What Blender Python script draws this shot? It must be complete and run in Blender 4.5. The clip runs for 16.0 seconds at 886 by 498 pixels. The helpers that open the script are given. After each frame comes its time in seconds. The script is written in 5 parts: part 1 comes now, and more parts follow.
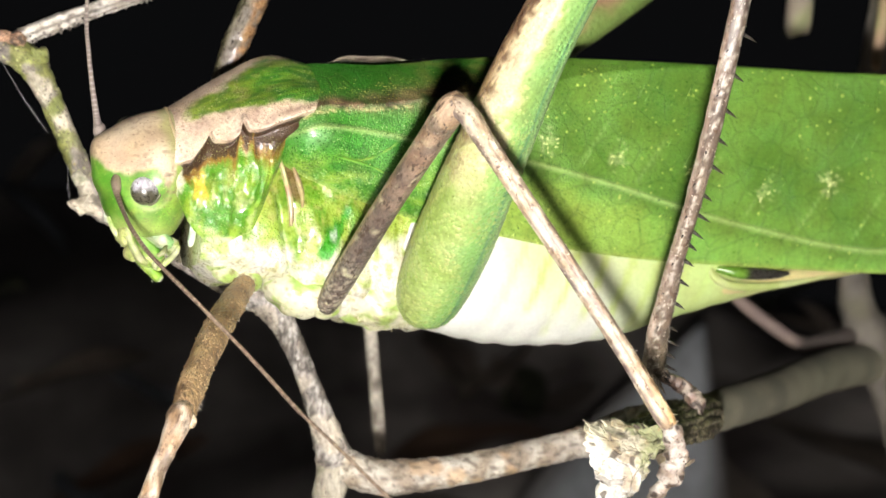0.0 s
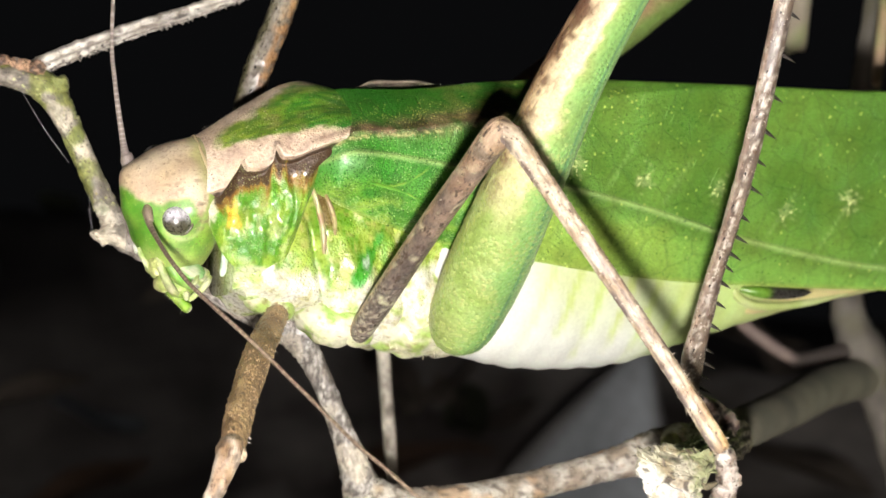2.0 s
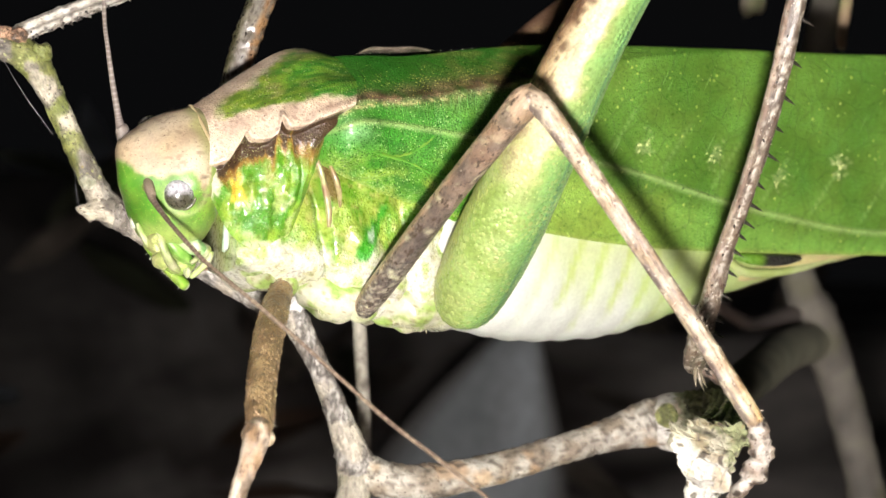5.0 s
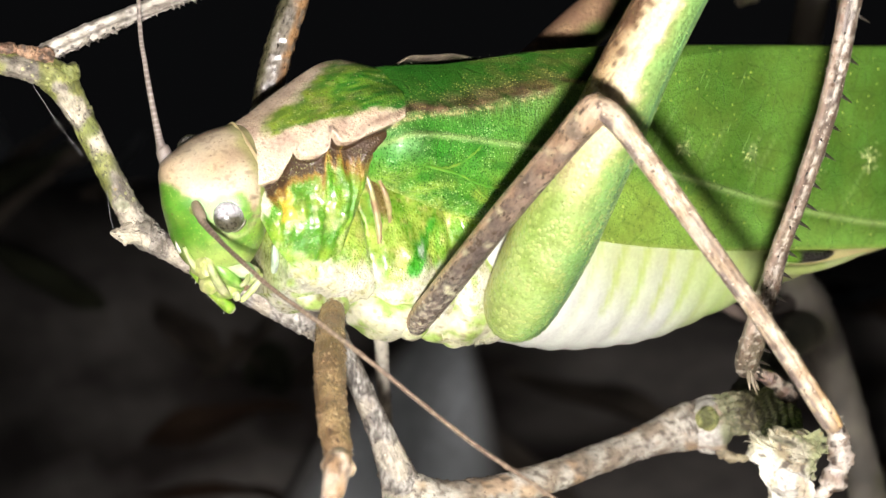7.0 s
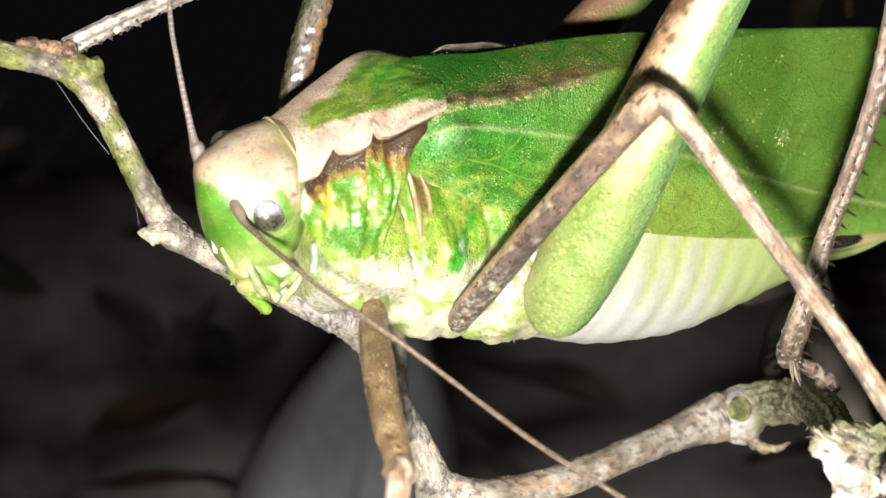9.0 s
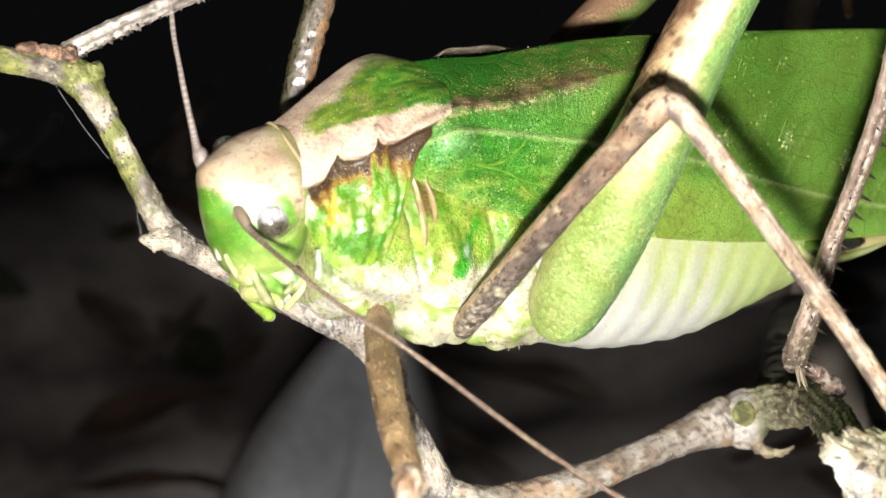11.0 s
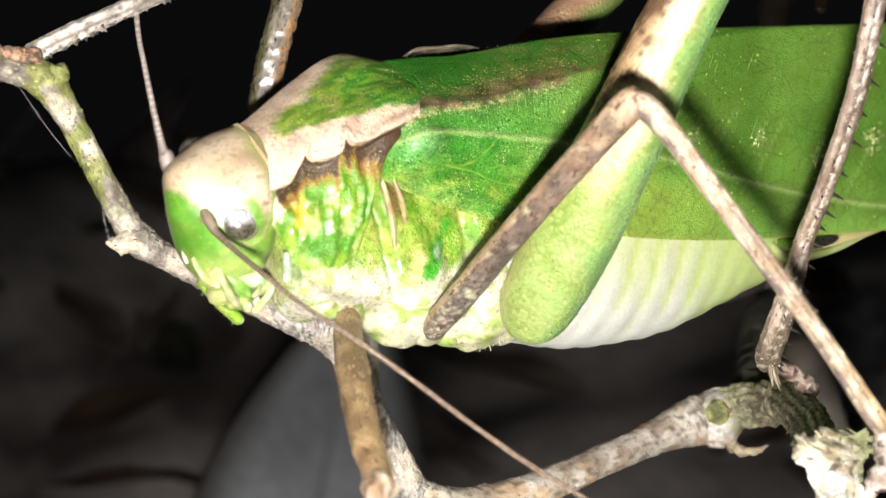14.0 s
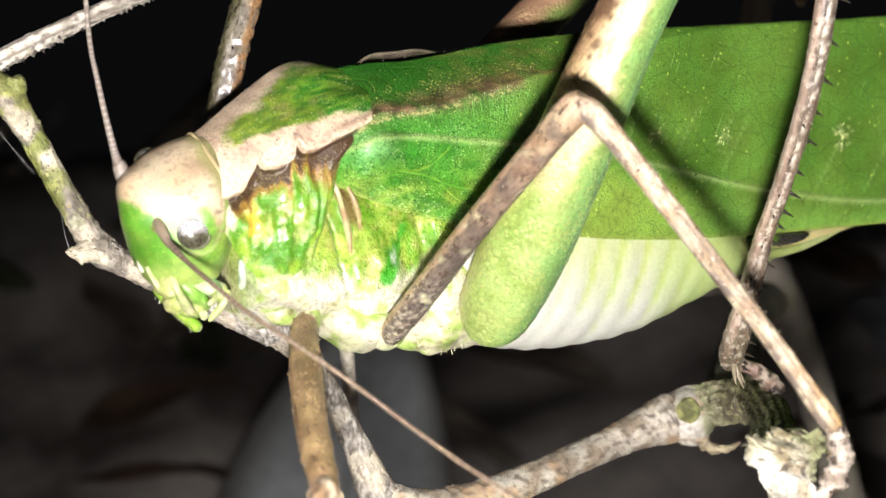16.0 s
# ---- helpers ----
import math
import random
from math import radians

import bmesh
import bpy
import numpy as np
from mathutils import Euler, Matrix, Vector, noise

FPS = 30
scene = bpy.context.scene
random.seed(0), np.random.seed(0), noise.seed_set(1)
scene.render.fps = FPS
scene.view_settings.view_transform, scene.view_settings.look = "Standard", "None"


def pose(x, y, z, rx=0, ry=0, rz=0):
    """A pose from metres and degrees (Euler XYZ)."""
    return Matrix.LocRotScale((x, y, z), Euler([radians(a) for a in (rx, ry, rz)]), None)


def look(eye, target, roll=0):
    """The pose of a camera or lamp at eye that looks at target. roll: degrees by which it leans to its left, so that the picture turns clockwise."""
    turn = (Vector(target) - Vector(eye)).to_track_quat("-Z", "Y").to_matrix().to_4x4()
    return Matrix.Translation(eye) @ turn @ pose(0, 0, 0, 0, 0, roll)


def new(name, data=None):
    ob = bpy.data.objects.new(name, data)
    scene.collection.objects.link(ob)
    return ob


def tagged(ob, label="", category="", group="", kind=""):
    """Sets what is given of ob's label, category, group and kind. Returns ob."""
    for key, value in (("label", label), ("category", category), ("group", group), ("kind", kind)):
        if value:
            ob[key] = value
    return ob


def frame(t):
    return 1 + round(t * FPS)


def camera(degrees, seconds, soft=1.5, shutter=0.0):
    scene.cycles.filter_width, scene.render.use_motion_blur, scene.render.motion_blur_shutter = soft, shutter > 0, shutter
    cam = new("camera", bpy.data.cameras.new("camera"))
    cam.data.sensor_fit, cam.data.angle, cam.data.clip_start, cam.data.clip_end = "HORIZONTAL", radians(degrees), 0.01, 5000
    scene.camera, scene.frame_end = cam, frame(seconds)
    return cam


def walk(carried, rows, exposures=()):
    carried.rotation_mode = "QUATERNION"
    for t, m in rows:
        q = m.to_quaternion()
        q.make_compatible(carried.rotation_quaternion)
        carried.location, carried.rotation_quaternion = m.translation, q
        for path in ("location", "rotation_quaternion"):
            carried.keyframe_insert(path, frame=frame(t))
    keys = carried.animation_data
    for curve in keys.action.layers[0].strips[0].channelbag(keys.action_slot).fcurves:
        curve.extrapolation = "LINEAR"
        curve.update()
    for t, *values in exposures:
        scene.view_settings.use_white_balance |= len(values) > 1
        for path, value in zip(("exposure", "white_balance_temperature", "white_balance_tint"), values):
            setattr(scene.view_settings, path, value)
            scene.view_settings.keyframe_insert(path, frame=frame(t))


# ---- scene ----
cam = camera(24.83, 16.0, soft=1.5)
# seconds, eye, target, roll
PATH = [
    (0, (-0.03917, -0.11758, 0.24759), (-0.00127, -0.02505, 0.24916), 3.88),
    (0.5, (-0.04044, -0.11620, 0.24763), (-0.00120, -0.02424, 0.24921), 3.66),
    (1, (-0.04128, -0.11531, 0.24761), (-0.00129, -0.02366, 0.24936), 3.52),
    (1.5, (-0.04371, -0.11428, 0.24782), (-0.00264, -0.02313, 0.25007), 3.19),
    (2, (-0.04572, -0.11342, 0.24784), (-0.00377, -0.02268, 0.25040), 2.91),
    (2.5, (-0.04790, -0.11246, 0.24801), (-0.00503, -0.02216, 0.25054), 2.83),
    (3, (-0.04931, -0.11071, 0.24784), (-0.00510, -0.02104, 0.25007), 2.81),
    (3.5, (-0.04997, -0.10956, 0.24806), (-0.00419, -0.02067, 0.24995), 2.64),
    (4, (-0.05090, -0.10864, 0.24795), (-0.00397, -0.02035, 0.24964), 2.56),
    (6.3, (-0.05806, -0.10044, 0.24936), (-0.00502, -0.01566, 0.24954), 0.63),
    (6.5, (-0.05895, -0.09970, 0.24963), (-0.00530, -0.01531, 0.24999), 0.32),
    (7, (-0.06041, -0.09762, 0.25000), (-0.00595, -0.01375, 0.25000), -0.00),
    (7.5, (-0.06210, -0.09638, 0.25053), (-0.00678, -0.01307, 0.25027), -0.38),
    (8, (-0.06311, -0.09391, 0.25062), (-0.00683, -0.01125, 0.25025), -0.66),
    (8.5, (-0.06404, -0.09214, 0.25099), (-0.00683, -0.01013, 0.25009), -0.80),
    (9, (-0.06444, -0.09087, 0.25118), (-0.00651, -0.00936, 0.24991), -0.99),
    (9.2, (-0.06474, -0.09043, 0.25139), (-0.00682, -0.00892, 0.24997), -1.02),
    (11.5, (-0.06494, -0.08913, 0.25183), (-0.00595, -0.00839, 0.25031), -1.29),
    (12, (-0.06470, -0.08898, 0.25207), (-0.00552, -0.00839, 0.25031), -1.35),
    (12.5, (-0.06455, -0.08880, 0.25194), (-0.00520, -0.00833, 0.25020), -1.34),
    (13, (-0.06472, -0.08894, 0.25192), (-0.00540, -0.00846, 0.25024), -1.36),
    (13.5, (-0.06456, -0.08895, 0.25199), (-0.00519, -0.00851, 0.25032), -1.44),
    (14, (-0.06396, -0.08880, 0.25222), (-0.00442, -0.00848, 0.25030), -1.56),
    (14.5, (-0.06391, -0.08945, 0.25267), (-0.00478, -0.00882, 0.25092), -1.91),
    (15, (-0.06280, -0.09094, 0.25312), (-0.00440, -0.00978, 0.25109), -2.31),
    (15.5, (-0.06087, -0.09174, 0.25310), (-0.00286, -0.01032, 0.25063), -2.35),
    (16, (-0.06021, -0.09207, 0.25302), (-0.00253, -0.01042, 0.25054), -2.43),
]
walk(cam, [(t, look(eye, target, roll)) for t, eye, target, roll in PATH], [(0, 0.13), (0.6, 0.1), (1.4, 0.0), (16, 0.0)])

# ---- world and light: a moonless night, lit by one small torch beside the camera ----
world = bpy.data.worlds.new("night")
scene.world = world
world.use_nodes = True
world.node_tree.nodes["Background"].inputs[0].default_value = (0.9, 0.92, 1.0, 1)
world.node_tree.nodes["Background"].inputs[1].default_value = 0.0034
cam.data.dof.use_dof = True
cam.data.dof.focus_distance = 0.117
cam.data.dof.aperture_fstop = 76.0
TORCH_STRENGTH = 2720.0

# ---- tools: all sizes below are millimetres about the insect, 250 mm above the datum ----
MM = Matrix.Translation((0, 0, 0.25)) @ Matrix.Scale(0.001, 4)
ROOTS = {}


def V(*a):
    return Vector(a)


def thing(name, base, label, category, group="", kind=""):
    """An empty at the base of a thing, which its parts hang on."""
    ob = new(name)
    ob.empty_display_size = 0.002
    ob.location = MM @ Vector(base)
    ROOTS[ob] = ob.location.copy()
    return tagged(ob, label, category, group, kind)


def part(name, bm, material, parent, label="", smooth=True):
    """Links a bmesh, given in millimetres, as one mesh under a thing or a part."""
    root = parent
    while root.parent:
        root = root.parent
    bm.transform(Matrix.Translation(-ROOTS[root]) @ MM)
    me = bpy.data.meshes.new(name)
    bm.to_mesh(me)
    bm.free()
    for p in me.polygons:
        p.use_smooth = smooth
    me.materials.append(material)
    ob = new(name, me)
    ob.parent = parent
    if label:
        ob["label"] = label
    return ob


def n3(p, s=1.0, k=0.0):
    return noise.noise(Vector((p[0] * s + k, p[1] * s + 2.3 * k, p[2] * s - k)))


def mix(a, b, f):
    f = min(1.0, max(0.0, f))
    return tuple(x + (y - x) * f for x, y in zip(a, b))


def ramp(x, a, b):
    f = min(1.0, max(0.0, (x - a) / (b - a)))
    return f * f * (3 - 2 * f)


def spline(keys, t):
    """Catmull-Rom through rows of equal length, t from 0 to 1."""
    n = len(keys) - 1
    s = min(max(t, 0.0), 1.0) * n
    i = min(int(s), n - 1)
    f = s - i
    p = [keys[min(max(i + k, 0), n)] for k in (-1, 0, 1, 2)]
    return [0.5 * (2 * b + (c - a) * f + (2 * a - 5 * b + 4 * c - d) * f * f + (3 * b - a - 3 * c + d) * f ** 3)
            for a, b, c, d in zip(*p)]


def along(keys, x):
    """Rows (x, values...) read at x, smoothly between rows."""
    if x <= keys[0][0]:
        return list(keys[0][1:])
    for a, b in zip(keys, keys[1:]):
        if x <= b[0]:
            f = (x - a[0]) / (b[0] - a[0])
            i = keys.index(a)
            p, q = keys[max(i - 1, 0)], keys[min(i + 2, len(keys) - 1)]
            out = []
            for c in range(1, len(a)):
                h = b[0] - a[0]
                m0 = (b[c] - p[c]) / max(b[0] - p[0], 1e-6) * h
                m1 = (q[c] - a[c]) / max(q[0] - a[0], 1e-6) * h
                out.append((2 * f**3 - 3 * f**2 + 1) * a[c] + (f**3 - 2 * f**2 + f) * m0
                           + (-2 * f**3 + 3 * f**2) * b[c] + (f**3 - f**2) * m1)
            return out
    return list(keys[-1][1:])


def sheet(nu, nv, where, pigment, ring=False, caps=False, grain=None):
    """A grid of nu x nv points where(u, v); ring closes it in v. pigment(u, v, p) gives the colour of the skin."""
    bm = bmesh.new()
    lay = bm.verts.layers.float_color.new("pig")
    flow = bm.verts.layers.float_vector.new("flow")
    rows = []
    for i in range(nu):
        u = i / (nu - 1)
        row = []
        for j in range(nv):
            v = j / nv if ring else j / (nv - 1)
            p = Vector(where(u, v))
            w = bm.verts.new(p)
            w[lay] = (*pigment(u, v, p), 1.0)
            w[flow] = grain(u, v) if grain else p
            row.append(w)
        rows.append(row)
    for a, b in zip(rows, rows[1:]):
        for j in range(nv if ring else nv - 1):
            k = (j + 1) % nv
            bm.faces.new((a[j], a[k], b[k], b[j]))
    if caps and ring:
        bm.faces.new(rows[0][::-1])
        bm.faces.new(rows[-1])
    bmesh.ops.recalc_face_normals(bm, faces=bm.faces)
    return bm


TOWARDS = Vector((-0.5, -0.86, 0))


def tube(keys, pigment, nu=40, nv=14, flat=1.0, rough=0.0, shape=None, groove=0.0, streak=0.6, lump=1.0):
    """A round bar along rows (x, y, z, radius), closed at both ends. Going along it, v is 0 at its left, 0.25 towards
    the viewer, 0.5 at its right. flat: width across over depth. streak: how far the grain is drawn out along it."""
    pts = [spline(keys, i / (nu - 1)) for i in range(nu)]
    reach = [0.0]
    for a, b in zip(pts, pts[1:]):
        reach.append(reach[-1] + (Vector(b[:3]) - Vector(a[:3])).length)
    k0 = keys[0][0] * 3.1 + keys[0][2]

    def where(u, v):
        i = round(u * (nu - 1))
        c, r = Vector(pts[i][:3]), max(pts[i][3], 0.01)
        d = (Vector(pts[min(i + 1, nu - 1)][:3]) - Vector(pts[max(i - 1, 0)][:3])).normalized()
        e = TOWARDS.cross(d).normalized()
        g = d.cross(e)
        a = 2 * math.pi * v
        k = 1.0 + (shape(u, v) if shape else 0.0) - groove * (0.5 + 0.5 * math.cos(4 * a)) ** 3
        p = c + (e * math.cos(a) * flat + g * math.sin(a)) * r * k
        if rough:
            p += (p - c).normalized() * r * rough * (n3(p, 1.1 * lump) + 0.6 * n3(p, 3.1 * lump, 4.0))
        return p

    def grain(u, v):
        i = round(u * (nu - 1))
        a, r = 2 * math.pi * v, max(pts[i][3], 0.3)
        return (k0 + reach[i] * streak, math.cos(a) * r, math.sin(a) * r)

    return sheet(nu, nv, where, pigment, True, True, grain)


def blob(c, r, pigment, rough=0.1, scale=1.0, nu=18, nv=24, axis=None):
    """A lumpy ellipsoid about c with half-sizes r."""
    q = Vector((0, 0, 1)).rotation_difference(Vector(axis)) if axis else None
    c = Vector(c)

    def where(u, v):
        a, b = math.pi * (0.02 + 0.96 * u), 2 * math.pi * v
        p = Vector((math.sin(a) * math.cos(b) * r[0], math.sin(a) * math.sin(b) * r[1], math.cos(a) * r[2]))
        if q:
            p.rotate(q)
        k = 1 + rough * (n3(c + p, scale) + 0.5 * n3(c + p, 2.3 * scale, 7.0))
        return c + p * k

    return sheet(nu, nv, where, pigment, True, True)


def scatter(ob, n, size, material, keep, seed, squash=0.6, col=None, dome=False, much=(0.3, 0.9)):
    """Tiny pimples strewn over a part, as one mesh under it; keep(p) from 0 to 1 thins them out, p in millimetres."""
    me, rnd = ob.data, np.random.RandomState(seed)
    root = ob
    while root.parent:
        root = root.parent
    back = MM.inverted() @ Matrix.Translation(ROOTS[root])
    area = np.array([p.area for p in me.polygons])
    verts, faces, shade = [], [], []
    pig = me.attributes["pig"].data
    for k in rnd.choice(len(area), n, p=area / area.sum()):
        poly = me.polygons[k]
        vs = [me.vertices[i].co for i in poly.vertices]
        a, b = rnd.rand(2)
        c = vs[0].lerp(vs[1], a).lerp(vs[-1].lerp(vs[-2], a), b)
        if rnd.rand() > keep(back @ c):
            continue
        nrm = poly.normal
        e = nrm.orthogonal().normalized()
        g = nrm.cross(e)
        r = size * 0.001 * rnd.uniform(0.5, 1.4)
        o = len(verts)
        if dome:
            low = [c + (e * math.cos(q * math.pi / 3) + g * math.sin(q * math.pi / 3)) * r for q in range(6)]
            verts += low + [c + (p - c) * 0.62 + nrm * r * squash * 0.72 for p in low] + [c + nrm * r * squash]
            for q in range(6):
                w = (q + 1) % 6
                faces += [(o + q, o + w, o + 6 + w, o + 6 + q), (o + 6 + q, o + 6 + w, o + 12)]
            base = tuple(pig[poly.vertices[0]].color[:3])
            shade += [mix(base, col, rnd.uniform(*much)) if col else base] * 13
            continue
        verts += [c + e * r, c + g * r, c - e * r, c - g * r, c + nrm * r * squash * 2]
        faces += [(o, o + 1, o + 4), (o + 1, o + 2, o + 4), (o + 2, o + 3, o + 4), (o + 3, o, o + 4)]
        base = tuple(pig[poly.vertices[0]].color[:3])
        shade += [mix(base, col, rnd.uniform(*much)) if col else base] * 5
    out = bpy.data.meshes.new("skin_grain")
    out.from_pydata(verts, [], faces)
    la = out.attributes.new("pig", "FLOAT_COLOR", "POINT")
    fl = out.attributes.new("flow", "FLOAT_VECTOR", "POINT")
    la.data.foreach_set("color", np.array([(*c, 1.0) for c in shade], dtype=np.float32).ravel())
    fl.data.foreach_set("vector", np.array([v * 1000 for v in verts], dtype=np.float32).ravel())
    for p in out.polygons:
        p.use_smooth = True
    out.materials.append(material)
    gr = new("skin_grain", out)
    gr.parent = ob
    return tagged(gr, kind="stuff")


def plain(col):
    return lambda u, v, p: col


# ---- materials ----
def skin(name, rough=0.45, vary=0.35, grain=6.0, bump=0.25, cell=0.0, cell_size=1.0, speck=0.0, speck_size=1.5,
         speck_col=(0.02, 0.015, 0.01), light_speck=0.0, coat=0.0, coat_rough=0.12, sss=0.0, fleck_col=(0.75, 0.8, 0.35), granules=0.0, granule_size=5.0):
    """Skin, bark or leaf that takes its pigment from the mesh and adds grain, specks, cells and relief; sizes per millimetre."""
    m = bpy.data.materials.new(name)
    m.use_nodes = True
    t, links = m.node_tree, m.node_tree.links
    bsdf = t.nodes["Principled BSDF"]
    co = t.nodes.new("ShaderNodeAttribute")
    co.attribute_name = "flow"

    def tex(kind, scale, **kw):
        n = t.nodes.new(kind)
        links.new(co.outputs["Vector"], n.inputs["Vector"])
        n.inputs["Scale"].default_value = scale
        for k, v in kw.items():
            n.inputs[k].default_value = v
        return n

    def maths(op, a, b=None, clamp=False):
        n = t.nodes.new("ShaderNodeMath")
        n.operation, n.use_clamp = op, clamp
        for i, x in enumerate((a, b)):
            if x is None:
                continue
            if isinstance(x, (int, float)):
                n.inputs[i].default_value = x
            else:
                links.new(x, n.inputs[i])
        return n.outputs[0]

    def blend(kind, f, a, b):
        n = t.nodes.new("ShaderNodeMix")
        n.data_type, n.blend_type = "RGBA", kind
        for sock, x in ((n.inputs[0], f), (n.inputs[6], a), (n.inputs[7], b)):
            if isinstance(x, (int, float)):
                sock.default_value = x
            elif isinstance(x, tuple):
                sock.default_value = (*x, 1)
            else:
                links.new(x, sock)
        return n.outputs[2]

    pig = t.nodes.new("ShaderNodeVertexColor")
    pig.layer_name = "pig"
    big = tex("ShaderNodeTexNoise", grain * 0.14, Detail=4.0)
    fine = tex("ShaderNodeTexNoise", grain, Detail=5.0, Roughness=0.65)
    var = maths("ADD", maths("MULTIPLY", big.outputs[0], 0.9), maths("MULTIPLY", fine.outputs[0], 1.1))
    hsv = t.nodes.new("ShaderNodeHueSaturation")
    hsv.inputs["Fac"].default_value = 1.0
    links.new(pig.outputs[0], hsv.inputs["Color"])
    links.new(maths("ADD", maths("MULTIPLY", maths("SUBTRACT", var, 1.0), vary * 2.2), 1.0), hsv.inputs["Value"])
    links.new(maths("ADD", maths("MULTIPLY", maths("SUBTRACT", big.outputs[0], 0.5), 0.05), 0.5), hsv.inputs["Hue"])
    col = hsv.outputs[0]
    height = maths("MULTIPLY", fine.outputs[0], 0.45)
    if cell:
        vo = tex("ShaderNodeTexVoronoi", cell_size)
        vo.feature = "DISTANCE_TO_EDGE"
        edge = maths("SUBTRACT", 1.0, maths("MULTIPLY", vo.outputs[0], 16.0, True), True)
        col = blend("MIX", maths("MULTIPLY", edge, cell), col, (0.02, 0.06, 0.008))
        v2 = tex("ShaderNodeTexVoronoi", cell_size * 5.5)
        v2.feature = "DISTANCE_TO_EDGE"
        e2 = maths("SUBTRACT", 1.0, maths("MULTIPLY", v2.outputs[0], 5.0, True), True)
        col = blend("MIX", maths("MULTIPLY", e2, cell * 0.3), col, (0.025, 0.08, 0.008))
        height = maths("SUBTRACT", maths("MULTIPLY", height, 0.3), maths("ADD", maths("MULTIPLY", edge, 0.3), maths("MULTIPLY", e2, 0.15)))
    if speck:
        sp = tex("ShaderNodeTexNoise", speck_size, Detail=3.0, Roughness=0.7)
        col = blend("MIX", maths("MULTIPLY", maths("SUBTRACT", sp.outputs[0], 1.0 - speck), 14.0, True), col, speck_col)
    if light_speck:
        ls = tex("ShaderNodeTexVoronoi", speck_size * 0.9)
        dot = maths("LESS_THAN", ls.outputs[0], maths("MULTIPLY", maths("SUBTRACT", tex("ShaderNodeTexNoise", speck_size * 0.45).outputs[0], 0.42), light_speck))
        col = blend("MIX", maths("MULTIPLY", dot, 0.85), col, fleck_col)
        height = maths("ADD", height, maths("MULTIPLY", dot, 0.3))
    if granules:
        gr = tex("ShaderNodeTexVoronoi", granule_size)
        knob = maths("SUBTRACT", 1.0, maths("MULTIPLY", gr.outputs[0], 1.5, True), True)
        patchy = maths("MULTIPLY", maths("SUBTRACT", big.outputs[0], 0.4), 4.0, True)
        height = maths("ADD", height, maths("MULTIPLY", maths("MULTIPLY", knob, granules), maths("ADD", patchy, 0.25)))
    links.new(col, bsdf.inputs["Base Color"])
    links.new(maths("ADD", maths("MULTIPLY", maths("SUBTRACT", fine.outputs[0], 0.5), 0.5), rough), bsdf.inputs["Roughness"])
    bu = t.nodes.new("ShaderNodeBump")
    bu.inputs["Strength"].default_value = bump
    bu.inputs["Distance"].default_value = 0.00014
    links.new(height, bu.inputs["Height"])
    links.new(bu.outputs[0], bsdf.inputs["Normal"])
    bsdf.inputs["Coat Weight"].default_value = coat
    bsdf.inputs["Coat Roughness"].default_value = coat_rough
    if sss:
        bsdf.inputs["Subsurface Weight"].default_value = sss
        bsdf.inputs["Subsurface Scale"].default_value = 0.001
        bsdf.inputs["Subsurface Radius"].default_value = (0.6, 1.0, 0.3)
    return m


M_HEAD = skin("head_skin", 0.36, 0.3, 7.0, 0.25, speck=0.36, speck_size=4.0, speck_col=(0.16, 0.09, 0.05), coat=1.0, coat_rough=0.44, granules=0.3, granule_size=7.0)
M_PRONOTUM = skin("pronotum_skin", 0.34, 0.5, 5.0, 0.5, light_speck=0.25, speck_size=4.6, coat=0.4, granules=0.6, granule_size=7.0, fleck_col=(0.7, 0.65, 0.5))
M_PLEURA = skin("pleura_skin", 0.3, 0.6, 3.2, 0.6, speck=0.33, light_speck=0.35, speck_size=3.4, speck_col=(0.10, 0.11, 0.03), coat=0.5, coat_rough=0.2, granules=0.8, granule_size=5.5)
M_COXA = skin("coxa_skin", 0.34, 0.45, 2.4, 0.5, speck=0.3, speck_size=2.6, speck_col=(0.12, 0.12, 0.03), coat=0.25, granules=0.3, granule_size=5.0)
M_WING = skin("tegmen_skin", 0.36, 0.45, 3.0, 0.6, cell=0.26, cell_size=0.55, speck=0.35, speck_size=3.0, speck_col=(0.02, 0.05, 0.01), light_speck=0.3, coat=0.45, coat_rough=0.24, granules=0.6, granule_size=7.0)
M_BELLY = skin("belly_skin", 0.5, 0.2, 4.0, 0.35)
M_PEBBLE = skin("pebble_skin", 0.42, 0.3, 4.0, 0.1, coat=0.15, coat_rough=0.3)
M_FEMUR = skin("femur_skin", 0.34, 0.45, 4.0, 0.65, speck=0.31, speck_size=3.2, speck_col=(0.05, 0.07, 0.02), light_speck=0.25, coat=0.35, fleck_col=(0.5, 0.56, 0.2), granules=1.0, granule_size=3.0)
M_LEG = skin("leg_skin", 0.38, 0.6, 4.5, 0.7, speck=0.45, speck_size=2.6, speck_col=(0.06, 0.04, 0.025), light_speck=0.25, fleck_col=(0.6, 0.52, 0.38), granules=0.8, granule_size=5.0)
M_SHANK = skin("shank_skin", 0.38, 0.65, 4.5, 0.7, speck=0.42, speck_size=3.0, speck_col=(0.10, 0.06, 0.035), light_speck=0.2, fleck_col=(0.7, 0.64, 0.52), granules=0.8, granule_size=5.0)
M_MOUTH = skin("mouth_skin", 0.4, 0.6, 3.5, 0.6, speck=0.3, speck_size=3.0, speck_col=(0.16, 0.17, 0.05), coat=0.2, coat_rough=0.2, granules=0.5, granule_size=5.0)
M_SPINE = skin("spine_skin", 0.3, 0.3, 6.0, 0.1)
M_ANTENNA = skin("antenna_skin", 0.45, 0.4, 8.0, 0.3)
